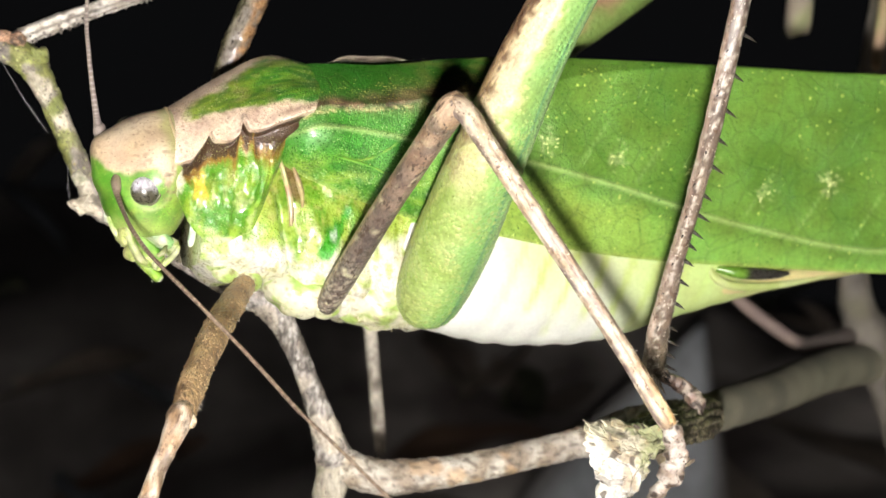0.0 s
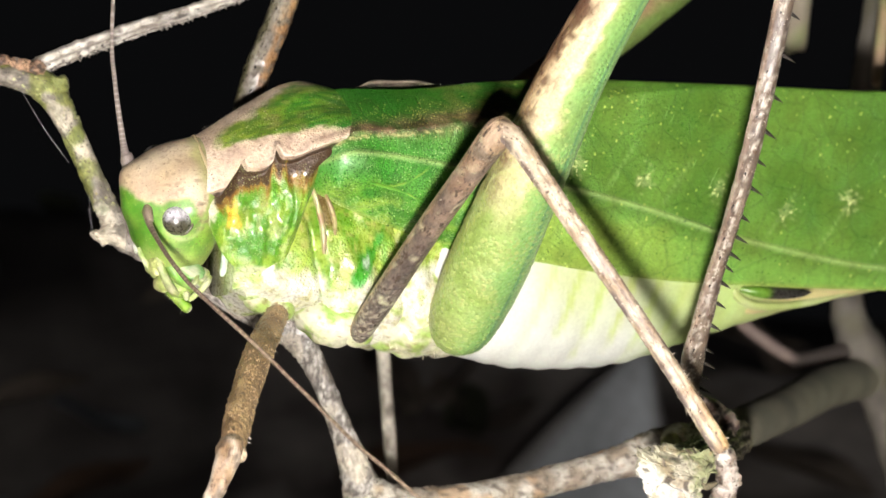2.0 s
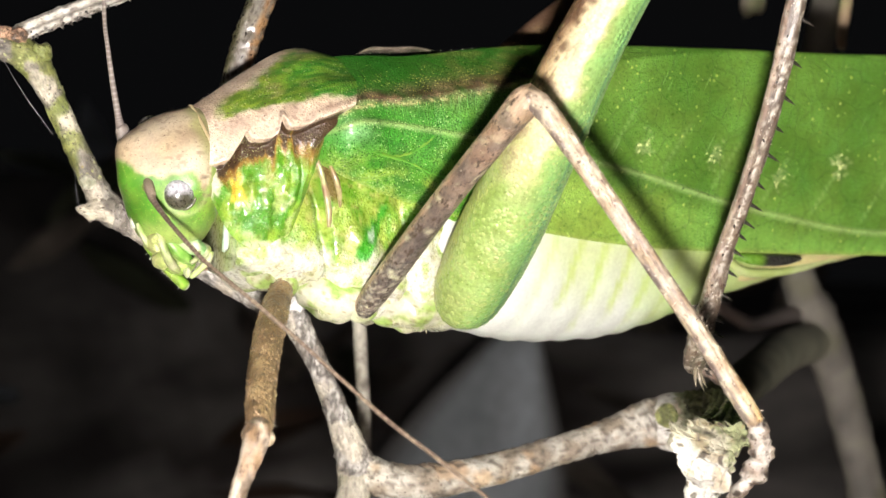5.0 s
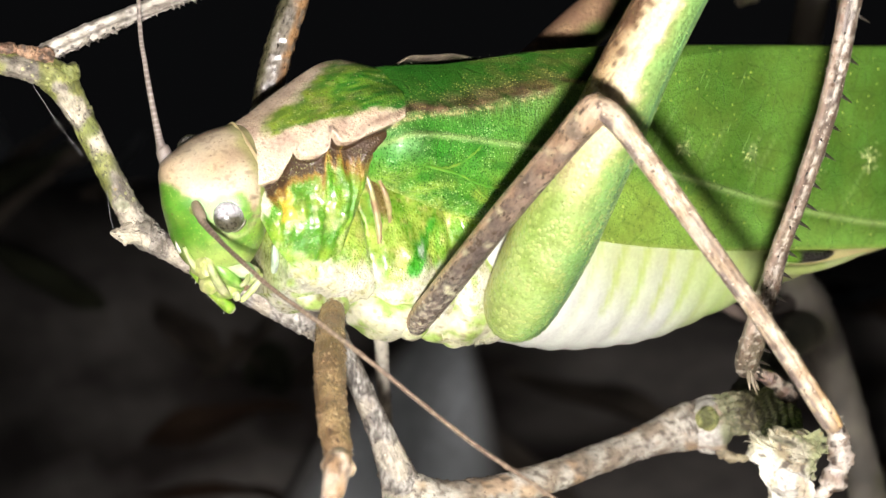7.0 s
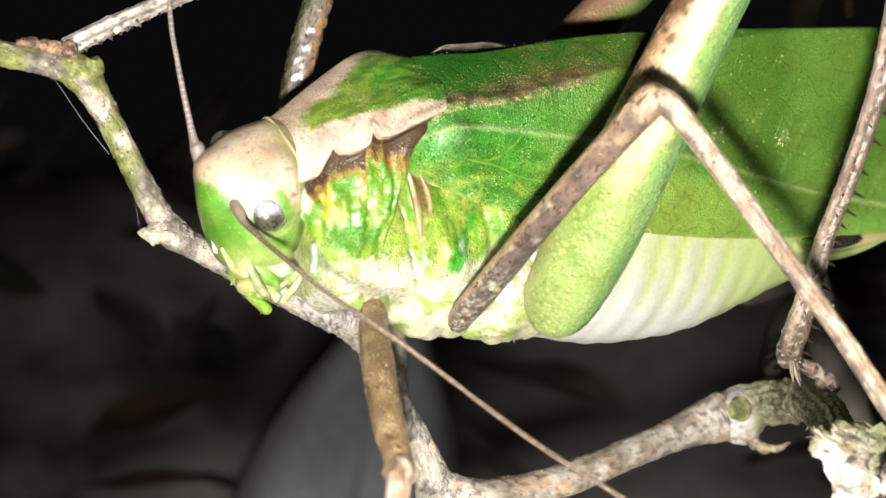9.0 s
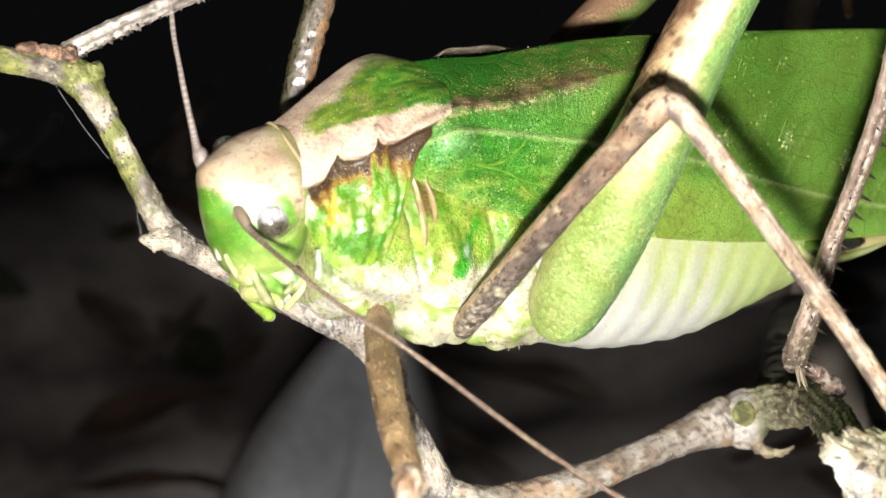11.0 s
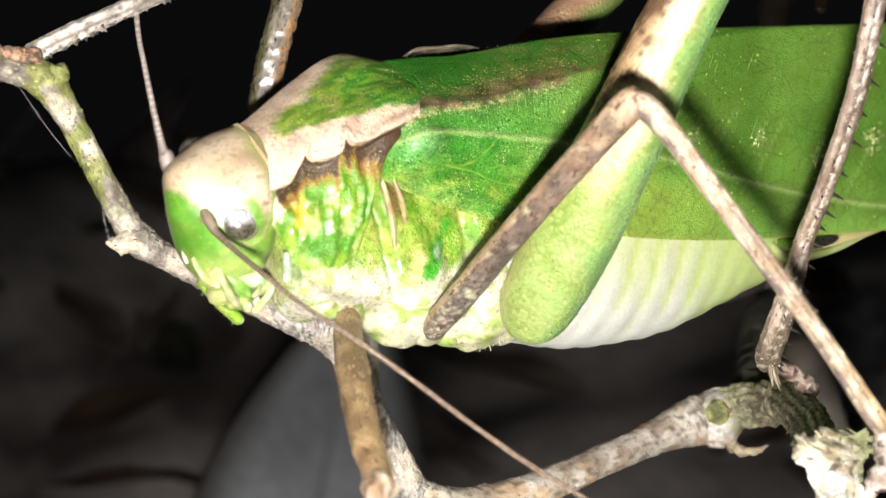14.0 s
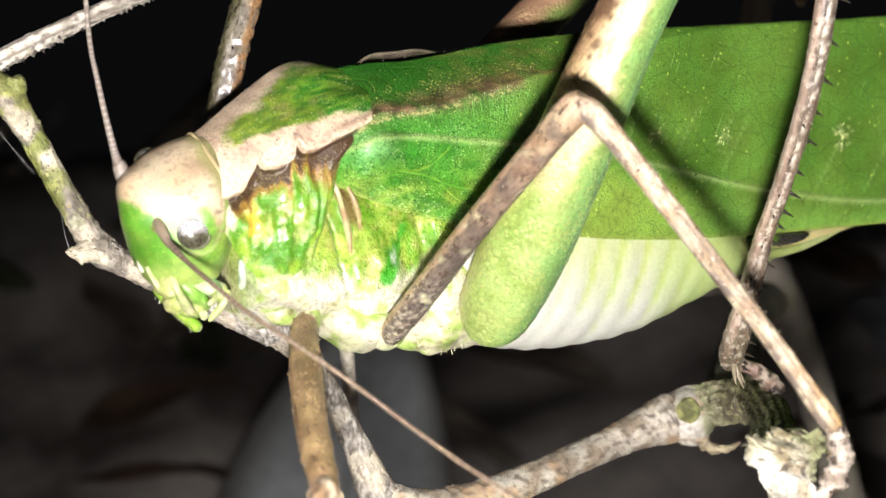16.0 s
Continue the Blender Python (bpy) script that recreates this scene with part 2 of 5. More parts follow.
M_EYE = skin("eye_skin", 0.3, 0.9, 5.0, 0.3, speck=0.42, speck_size=4.0, speck_col=(0.03, 0.027, 0.022), coat=1.0, coat_rough=0.2)
M_BARK = skin("bark", 0.6, 0.95, 3.4, 1.0, speck=0.385, speck_size=3.6, speck_col=(0.07, 0.055, 0.045), light_speck=0.3, fleck_col=(0.55, 0.5, 0.4), granules=0.6)
M_WET_BARK = skin("wet_bark", 0.6, 0.8, 2.6, 0.9, speck=0.4, speck_size=2.6, coat=0.1)
M_SHOOT = skin("shoot_bark", 0.3, 0.9, 4.0, 1.0, speck=0.42, speck_size=3.4, coat=1.0, coat_rough=0.2, granules=0.5, granule_size=3.0)
M_PALE_BARK = skin("pale_bark", 0.6, 0.7, 2.2, 0.8, speck=0.3, speck_size=2.4, speck_col=(0.16, 0.14, 0.11), granules=0.3)
M_SMOOTH_BARK = skin("smooth_bark", 0.8, 0.3, 0.6, 0.2)
M_LICHEN = skin("lichen", 0.8, 0.7, 3.5, 0.6, speck=0.37, speck_size=1.6, speck_col=(0.25, 0.2, 0.1))
M_DRY = skin("dry_leaf", 0.75, 0.4, 0.4, 0.3)
M_EARTH = skin("earth", 0.9, 0.6, 0.09, 0.3)

M_GRAIN = skin("granule_skin", 0.3, 0.2, 4.0, 0.0, coat=0.5, coat_rough=0.18)

# pigments
TAN, CREAM, WHITE = (0.42, 0.30, 0.18), (0.58, 0.49, 0.34), (0.72, 0.74, 0.58)

# ---- the katydid ----
katydid = thing("katydid", (4, 3, -6), "large leaf-green katydid with pinkish-tan head clinging to twigs", "insect")

# head: levels from the jaws up: z, centre x, centre y, half length, half width
HEAD = [(-1.7, -9.2, 4.8, 0.4, 0.6), (-1.2, -9.2, 4.8, 1.2, 1.5), (-0.5, -9.2, 4.7, 1.95, 2.4), (1.3, -9.25, 4.6, 2.75, 3.05),
        (3.3, -9.35, 4.5, 3.05, 2.95), (4.7, -9.3, 4.5, 3.1, 2.6), (5.8, -8.9, 4.5, 2.5, 2.0), (6.6, -8.5, 4.5, 1.5, 1.3), (7.0, -8.3, 4.5, 0.4, 0.5)]
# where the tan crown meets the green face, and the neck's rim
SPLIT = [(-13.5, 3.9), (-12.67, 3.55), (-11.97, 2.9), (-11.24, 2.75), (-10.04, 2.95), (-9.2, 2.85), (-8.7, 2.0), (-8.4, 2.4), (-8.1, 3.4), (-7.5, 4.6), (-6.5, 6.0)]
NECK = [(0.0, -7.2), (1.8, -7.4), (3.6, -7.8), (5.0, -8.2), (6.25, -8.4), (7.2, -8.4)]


def head_at(u, v):
    z = -1.7 + 8.7 * u
    cx, cy, rx, ry = along(HEAD, z)
    a = 2 * math.pi * v
    c, s = math.cos(a), math.sin(a)
    n = 2.0 + 1.3 * ramp(z, 1.2, 2.6) * (1 - ramp(z, 4.6, 5.8))
    b = a - radians(56)
    k = (abs(math.cos(b)) ** n + abs(math.sin(b)) ** n) ** (-1 / n)
    return (cx + rx * c * k, cy + ry * s * k, z + 0.06 * n3((c * 3, s * 3, z), 0.7))


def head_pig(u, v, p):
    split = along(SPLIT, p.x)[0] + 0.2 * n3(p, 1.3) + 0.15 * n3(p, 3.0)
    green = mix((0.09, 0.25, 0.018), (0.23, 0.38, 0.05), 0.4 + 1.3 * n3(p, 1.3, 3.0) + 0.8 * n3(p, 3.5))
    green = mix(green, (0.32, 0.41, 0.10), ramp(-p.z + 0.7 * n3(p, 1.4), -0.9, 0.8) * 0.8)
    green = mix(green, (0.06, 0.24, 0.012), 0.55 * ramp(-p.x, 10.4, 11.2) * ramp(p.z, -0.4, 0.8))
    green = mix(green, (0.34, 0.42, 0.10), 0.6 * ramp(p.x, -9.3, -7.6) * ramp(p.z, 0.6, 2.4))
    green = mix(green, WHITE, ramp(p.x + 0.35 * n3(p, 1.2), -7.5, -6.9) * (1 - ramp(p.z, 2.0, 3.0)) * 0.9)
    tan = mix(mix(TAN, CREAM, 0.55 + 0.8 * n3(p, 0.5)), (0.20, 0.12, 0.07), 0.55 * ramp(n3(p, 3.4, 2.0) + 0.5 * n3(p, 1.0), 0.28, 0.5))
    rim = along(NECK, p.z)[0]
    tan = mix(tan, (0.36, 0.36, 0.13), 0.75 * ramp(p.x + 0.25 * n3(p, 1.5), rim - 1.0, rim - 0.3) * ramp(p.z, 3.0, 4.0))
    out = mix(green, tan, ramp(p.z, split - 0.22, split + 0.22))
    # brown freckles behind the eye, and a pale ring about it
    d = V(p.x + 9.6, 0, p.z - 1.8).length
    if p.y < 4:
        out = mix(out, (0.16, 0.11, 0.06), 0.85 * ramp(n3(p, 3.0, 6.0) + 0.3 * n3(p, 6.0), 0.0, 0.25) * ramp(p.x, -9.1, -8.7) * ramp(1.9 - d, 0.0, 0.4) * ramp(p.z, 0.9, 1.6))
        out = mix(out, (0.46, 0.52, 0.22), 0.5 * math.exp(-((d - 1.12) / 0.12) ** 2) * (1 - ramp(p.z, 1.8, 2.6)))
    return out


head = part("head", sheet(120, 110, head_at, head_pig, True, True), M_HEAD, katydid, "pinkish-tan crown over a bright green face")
def eye_pig(u, v, p):
    # paler upper half, with the torch's highlight painted into it
    return mix((0.06, 0.055, 0.035), (0.60, 0.58, 0.62), ramp(p.z + 0.4 * n3(p, 2.4), 1.6, 2.2) if p.y < 4 else 0.45 * ramp(p.z + 0.3 * n3(p, 2.4), 5.9, 6.6))


def ring(c, r, axis, thick, col):
    """A thin hoop about c."""
    n = Vector(axis).normalized()
    e = n.orthogonal().normalized()
    g = n.cross(e)
    return tube([(*(Vector(c) + (e * math.cos(k * math.pi / 8) + g * math.sin(k * math.pi / 8)) * r), thick) for k in range(17)], plain(col), 50, 8)


for c, r in (((-9.95, 1.75, 1.8), 0.9), ((-10.4, 5.6, 5.65), 0.76)):
    eye = part("eye", blob(c, (r, 0.75, r), eye_pig, 0.0), M_EYE, katydid, "glossy grey compound eye")
    part("rim", ring((c[0] + 0.1, c[1] + 0.1, c[2]), r - 0.03, (0.45, 0.89, 0.0), 0.1, (0.10, 0.10, 0.05)), M_MOUTH, eye)
socket = part("antennal_socket", tube([(-11.4, 3.2, 2.4, 0.5), (-11.4, 2.8, 2.2, 0.5), (-11.4, 2.55, 2.1, 0.38)], plain((0.20, 0.26, 0.07)), 8, 12), M_MOUTH, katydid)
part("rim", ring((-11.25, 2.62, 2.1), 0.6, (0.5, 0.86, 0.1), 0.1, (0.44, 0.46, 0.2)), M_MOUTH, socket)


def ringed(a, b, n):
    return lambda u, v, p: mix(a, b, ramp(math.sin(u * n), 0.3, 0.8))


part("antenna", tube([(-11.55, 2.6, 2.45, 0.28), (-11.7, 2.0, 2.1, 0.32), (-11.75, 1.5, 1.75, 0.28), (-11.8, 1.0, 1.35, 0.2), (-11.87, -1.47, 0.22, 0.135), (-11.8, -3.6, -0.75, 0.128), (-11.3, -5.4, -1.9, 0.125),
      (-10.65, -7.1, -2.9, 0.122), (-9.7, -8.9, -4.1, 0.12), (-8.2, -10.8, -5.8, 0.118), (-6.4, -13.2, -8.0, 0.115), (-5.2, -16.0, -9.8, 0.112), (-3.9, -18.8, -11.4, 0.11), (-2.0, -23.0, -13.9, 0.108)],
     lambda u, v, p: mix(mix((0.16, 0.115, 0.08), (0.30, 0.235, 0.17), 0.75 * ramp(math.sin(u * 520), 0.4, 0.8) + 0.5 * n3(p, 3.0)), (0.34, 0.27, 0.19), 0.8 * (1 - ramp(u, 0.12, 0.3))), 420, 8), M_ANTENNA, katydid, "thin ringed brown antenna")
part("antenna", tube([(-12.0, 5.3, 4.7, 0.4), (-12.2, 5.4, 5.5, 0.42), (-12.4, 5.5, 6.2, 0.22), (-13.1, 5.7, 10.0, 0.14), (-13.4, 6.0, 13.6, 0.125), (-13.3, 6.4, 24.0, 0.12)],
     ringed((0.20, 0.165, 0.14), (0.34, 0.30, 0.26), 380), 360, 8), M_ANTENNA, katydid, "thin ringed brown antenna")

scatter(head, 4200, 0.032, M_GRAIN, lambda p: (0.3 + n3(p, 1.2)) if p.y < 5 and p.z < along(SPLIT, p.x)[0] else 0.0, 46, 0.6, (0.46, 0.56, 0.2))
scatter(head, 2600, 0.035, M_HEAD, lambda p: 0.35 if p.y < 5 else 0.0, 31, 0.3, (0.10, 0.06, 0.04))

def hairs(parent, keys, n, length, side, material, col, seed, name="spine", spread=0.5, r=0.05):
    """Short spines that stand on a bar along rows (x, y, z, radius), about the given side."""
    rnd = random.Random(seed)
    for i in range(n):
        t = (i + 0.5 + 0.3 * (rnd.random() - 0.5)) / n
        c = spline(keys, t)
        d = (Vector(side) + Vector((rnd.uniform(-1, 1), rnd.uniform(-1, 1), rnd.uniform(-1, 1))) * spread).normalized()
        b = Vector(c[:3]) + d * c[3] * 0.85
        tip = b + d * length * rnd.uniform(0.75, 1.15) + V(0, 0, -0.35 * length)
        m = b.lerp(tip, 0.5) + d * 0.04
        part(name, tube([(*b, r * 1.6), (*m, r), (*tip, 0.01)], plain(col), 5, 6), material, parent)


# mouth parts
MOUTH = lambda a, b: (lambda u, v, p: mix(a, b, 0.5 + 1.5 * n3(p, 1.6)))
PALM, LEAFY = MOUTH((0.44, 0.45, 0.25), (0.24, 0.33, 0.08)), MOUTH((0.10, 0.29, 0.02), (0.30, 0.42, 0.12))
PALP = [(-10.0, 5.9, -1.5, 0.26), (-9.2, 6.0, -2.1, 0.29), (-8.5, 6.0, -2.75, 0.31), (-7.8, 6.0, -3.35, 0.32)]
palp = part("palp", tube([(-10.2, 5.8, -1.2, 0.22), (-9.5, 6.0, -1.8, 0.28), (-8.9, 6.0, -2.4, 0.31), (-8.2, 6.0, -3.0, 0.33), (-7.7, 6.0, -3.4, 0.34), (-7.5, 6.0, -3.55, 0.2)],
     lambda u, v, p: mix(mix((0.16, 0.32, 0.02), (0.28, 0.44, 0.06), 0.5 + 1.5 * n3(p, 2.0)), (0.52, 0.56, 0.40), ramp(u + 0.06 * n3(p, 3.0), 0.82, 0.93)), 30, 14), M_MOUTH, katydid, "bright green palp with a pale rounded tip")
hairs(palp, PALP, 22, 0.16, (-0.5, -0.3, -0.7), M_SPINE, (0.5, 0.52, 0.36), 14, "bristle", 0.7, 0.016)
part("clypeus", blob((-10.5, 4.0, -0.9), (0.5, 1.2, 0.75), MOUTH((0.34, 0.40, 0.10), (0.46, 0.46, 0.2)), 0.25, 1.6), M_MOUTH, katydid)
part("labrum", blob((-9.9, 4.3, -1.9), (0.45, 1.0, 0.6), MOUTH((0.36, 0.44, 0.12), (0.5, 0.5, 0.22)), 0.25, 1.6), M_MOUTH, katydid)
part("mandible", tube([(-10.0, 3.5, -0.6, 0.3), (-9.4, 3.4, -1.35, 0.42), (-8.8, 3.4, -1.8, 0.36), (-8.2, 3.5, -2.15, 0.16)], LEAFY, 24, 14, rough=0.15), M_MOUTH, katydid, "bright green mandible")
part("mandible", tube([(-9.9, 3.5, -0.3, 0.3), (-9.0, 3.3, -0.75, 0.5), (-8.2, 3.3, -1.1, 0.5), (-7.5, 3.5, -1.4, 0.3)], MOUTH((0.24, 0.46, 0.16), (0.52, 0.56, 0.34)), 24, 16, rough=0.2), M_MOUTH, katydid, "pale green upper mandible")
part("maxilla", blob((-7.6, 3.5, -1.5), (0.5, 0.6, 0.55), MOUTH((0.5, 0.54, 0.32), (0.36, 0.46, 0.12)), 0.3, 1.8), M_MOUTH, katydid)
part("maxilla", blob((-8.8, 4.4, -2.2), (1.0, 0.9, 0.55), MOUTH((0.40, 0.48, 0.16), (0.22, 0.36, 0.05)), 0.3, 1.8), M_MOUTH, katydid)
part("maxilla", blob((-8.55, 3.6, -2.65), (0.22, 0.3, 0.3), MOUTH((0.6, 0.6, 0.42), (0.4, 0.44, 0.2)), 0.3, 2.0), M_MOUTH, katydid)
for keys, pig in (([(-11.3, 5.0, 1.7, 0.14), (-11.5, 5.0, 0.9, 0.17), (-11.4, 5.0, 0.0, 0.19), (-11.3, 5.0, -0.2, 0.1)], MOUTH((0.55, 0.58, 0.44), (0.44, 0.5, 0.3))),
                  ([(-11.6, 4.0, 0.1, 0.12), (-11.3, 3.9, -0.5, 0.17), (-10.9, 4.0, -1.1, 0.17), (-10.6, 4.1, -1.5, 0.1)], PALM),
                  ([(-10.6, 3.2, -0.4, 0.14), (-10.4, 3.0, -1.1, 0.24), (-10.05, 3.0, -1.8, 0.27), (-9.6, 3.1, -2.35, 0.27), (-9.2, 3.2, -2.6, 0.14)], PALM),
                  ([(-7.3, 3.0, -1.4, 0.14), (-7.5, 2.9, -1.8, 0.2), (-7.9, 2.9, -2.3, 0.2), (-8.4, 3.0, -2.8, 0.16), (-8.55, 3.0, -2.95, 0.08)], MOUTH((0.55, 0.57, 0.34), (0.4, 0.48, 0.16))),
                  ([(-8.1, 3.0, -1.3, 0.12), (-8.25, 2.9, -1.8, 0.17), (-8.6, 3.0, -2.1, 0.14)], PALM),
                  ([(-6.6, 2.7, 0.2, 0.16), (-6.6, 2.6, -0.4, 0.22), (-6.65, 2.6, -1.1, 0.2), (-6.7, 2.7, -1.35, 0.1)], MOUTH((0.52, 0.60, 0.48), (0.42, 0.54, 0.36)))):
    part("palp", tube(keys, pig, 20, 10), M_MOUTH, katydid)

# pronotum: stations x, then the far keel, the near keel and the foot of the side lobe (y, z each)
PRO = [(-8.4, 4.2, 7.1, 1.2, 4.3, 1.9, 2.6), (-7.4, 4.1, 7.8, 0.7, 4.6, 1.3, 0.3), (-6.5, 4.0, 8.5, 0.4, 5.05, 1.2, -0.7), (-4.9, 4.0, 9.6, -0.8, 5.7, 1.1, -1.2),
       (-3.2, 4.0, 10.65, -1.3, 6.3, 1.0, -0.6), (-1.8, 4.0, 11.05, -1.7, 6.9, 0.7, 1.2), (-0.6, 4.1, 10.9, -1.6, 7.4, 0.4, 3.4)]


def pro_at(u, v):
    x = -8.4 + 7.8 * u
    fy, fz, ny, nz, ly, lz = along(PRO, x)
    slit = x + 4.85
    bite = (0.5 * math.exp(-((x + 6.5) / 0.2) ** 2) - 0.3 * math.exp(-((x + 5.5) / 0.5) ** 2) + 0.8 * math.exp(-(slit / (0.08 if slit < 0 else 0.32)) ** 2)
            - 0.14 * math.exp(-((x + 3.6) / 0.5) ** 2) - 0.75 * ramp(-x, 6.75, 7.5) + 0.05 * n3((x, 0, 0), 2.4))
    F, N, L = V(x, fy, fz), V(x, ny, nz), V(x, ly, lz)
    low = V(0, 0, bite)
    if v < 0.12:
        f = v / 0.12
        p = V(x, fy + 3.4 * (1 - f) ** 1.5, fz - 3.5 * (1 - f))
    elif v < 0.55:
        f = (v - 0.12) / 0.43
        p = F.lerp(N, f) + V(0, -0.76, 0.65) * (0.9 * math.sin(math.pi * f) ** 0.8 - 0.35 * ramp(u, 0.2, 0.6) * math.sin(math.pi * f) ** 6)
        p += low * ramp(f, 0.78, 1.0)
        if u > 0.8:
            p.x += 0.7 * math.sin(math.pi * f) * ramp(u, 0.8, 1.0)
    elif v < 0.62:
        f = (v - 0.55) / 0.07
        p = N + low + V(0, 0.9 * f, -0.18 * f - 0.25 * f * f)
    else:
        f = (v - 0.62) / 0.38
        A = N + low + V(0, 0.9, -0.43)
        p = A.lerp(L, f) + V(-1.45 * ramp(u, 0.55, 1.0) * ramp(f, 0.0, 0.4), -0.75 * math.sin(math.pi * f) ** 0.9 + 0.5 * ramp(u, 0.9, 1.0), 0)
        p += V(0, 1, 0) * (0.3 * n3(p, 0.9) + 0.09 * math.sin(x * 5.3 + 5.0 * n3(p, 0.5)) * (1 - 0.6 * f) + 0.12 * n3(p, 2.2)) * math.sin(math.pi * f)
    return p


def pro_pig(u, v, p):
    w = n3(p, 0.7) * 0.1 + n3(p, 2.2) * 0.06 + n3(p, 6.0) * 0.03
    if v < 0.585:
        f = (v - 0.12) / 0.43
        edge = 0.02 + 0.22 * (1 - ramp(u, 0.3, 0.8))
        core = ramp(f, edge + w, edge + 0.14 + w) * (1 - ramp(f, 0.58 + 0.28 * u + 0.5 * w, 0.64 + 0.28 * u + 0.5 * w)) * ramp(u + w, 0.06, 0.2)
        g = mix((0.20, 0.25, 0.035), (0.045, 0.19, 0.02), ramp(u + w * 2, 0.3, 0.75))
        g = mix(g, mix((0.02, 0.12, 0.008), (0.20, 0.30, 0.03), 0.5 + 1.6 * n3((p.x * 0.6, p.y * 2.0, p.z * 2.0), 1.4)), 0.6)
        g = mix(g, (0.30, 0.25, 0.10), 0.4 * ramp(n3((p.x * 0.5, p.y, p.z * 1.6), 1.1, 4.0), 0.15, 0.4) * ramp(u, 0.35, 0.5) * (1 - ramp(u, 0.65, 0.85)))
        pink = mix(mix((0.47, 0.35, 0.25), (0.62, 0.50, 0.37), 0.5 + 1.4 * n3(p, 0.9)), (0.24, 0.14, 0.10), 0.55 * ramp(n3(p, 4.0, 3.0) + 0.5 * n3(p, 0.7, 1.0), 0.32, 0.5))
        pink = mix(pink, (0.20, 0.12, 0.08), 0.7 * math.exp(-((f - 0.93) / 0.03) ** 2) * ramp(u, 0.6, 0.8))
        return mix(pink, g, core)
    f = (v - 0.62) / 0.38
    q = (p.x * 1.5, p.y, p.z * 0.7)
    g = mix((0.075, 0.235, 0.01), (0.23, 0.365, 0.035), 0.5 + 1.5 * n3(q, 1.2) + 0.5 * n3(p, 4.0))
    g = mix(g, (0.44, 0.48, 0.20), 0.5 * ramp(n3(q, 1.4, 8.0) + 0.4 * n3(p, 3.0), 0.12, 0.34) * ramp(-p.z, -3.4, -1.4))
    g = mix(g, (0.045, 0.21, 0.008), 0.85 * ramp(1.0 - V((p.x + 5.6) * 0.6, 0, p.z - 0.6).length + 0.5 * n3(p, 1.5), 0.0, 0.5))
    g = mix(g, (0.52, 0.53, 0.32), 0.8 * ramp(-p.z + 0.8 * n3(p, 1.2, 4.0), 0.1, 0.7))
    g = mix(g, (0.07, 0.12, 0.01), 0.5 * ramp(n3(p, 5.0, 2.0), 0.3, 0.42))
    g = mix(g, (0.72, 0.42, 0.05), ramp(u + 0.1 * w, 0.13, 0.16) * (1 - ramp(u + 0.3 * w, 0.225, 0.265)) * ramp(p.z, 1.3, 1.8) * (1 - ramp(p.z, 2.9, 3.5)))
    # glossy dark band under the keel, running down in amber streaks
    drip = 0.5 * n3((p.x * 2.6, 0, p.z * 0.4), 1.0, 2.0) + 0.25 * n3((p.x * 6.0, 0, p.z * 0.5), 1.0, 6.0)
    deep = 0.12 + 0.34 * ramp(u, 0.55, 0.95) + 0.10 * (1 - ramp(u, 0.16, 0.26)) + 0.3 * drip
    amber = mix((0.05, 0.027, 0.012), (0.24, 0.13, 0.022), ramp(f + w, deep * 0.45, deep))
    amber = mix(amber, (0.17, 0.21, 0.02), ramp(f + w, deep * 0.85, deep + 0.1))
    out = mix(amber, g, ramp(f + w, deep, deep + 0.2))
    return mix((0.56, 0.54, 0.40), out, ramp(u + 0.3 * w, 0.045, 0.075))


pronotum = part("pronotum", sheet(140, 160, pro_at, pro_pig), M_PRONOTUM, katydid, "saddle-shaped pronotum with pinkish scalloped keels and green middle")
scatter(pronotum, 2600, 0.034, M_GRAIN, lambda p: 0.3 + n3(p, 0.9) if p.z > 6 else 0.0, 32, 0.6, (0.5, 0.46, 0.3))
scatter(pronotum, 2200, 0.045, M_SPINE, lambda p: 0.25 + n3(p, 0.8, 6.0) if p.z > 4 else 0.0, 48, 0.2, (0.09, 0.055, 0.04), much=(0.5, 1.0))
hairs(pronotum, [(-8.0, 3.9, 7.4, 0.02), (-6.0, 3.9, 8.8, 0.02), (-4.0, 3.9, 10.1, 0.02), (-1.6, 4.0, 11.0, 0.02)], 22, 0.13, (-0.4, -0.4, 0.9), M_SPINE, (0.45, 0.4, 0.3), 49, "bristle", 0.5, 0.009)
# pale tint of the side lobe's granules stands in partly for sparkle
scatter(pronotum, 9000, 0.036, M_GRAIN, lambda p: 0.5 + 0.9 * n3(p, 0.9) if p.z < 5.6 and p.y < 2 else 0.0, 42, 0.6, (0.40, 0.46, 0.2), much=(0.1, 0.6))
part("collar", tube([(-8.3, 5.5, 6.8, 0.07), (-8.4, 4.3, 7.1, 0.09), (-8.4, 2.9, 6.25, 0.1), (-8.2, 1.7, 5.0, 0.1), (-7.85, 1.3, 3.8, 0.05)], plain((0.5, 0.4, 0.22)), 30, 8), M_HEAD, katydid)

# thorax side
THX = [(-6.2, 4.4, -0.6, 2.4, 2.0), (-5.0, 4.5, 0.6, 3.3, 3.9), (-3.0, 4.6, 1.2, 3.8, 4.7), (0.0, 4.9, 1.4, 4.3, 5.5), (3.0, 5.0, 1.2, 4.3, 6.3), (6.0, 5.0, 1.2, 4.2, 6.8), (9.0, 5.0, 1.2, 4.0, 6.9), (11.0, 4.8, 1.2, 3.4, 6.0)]


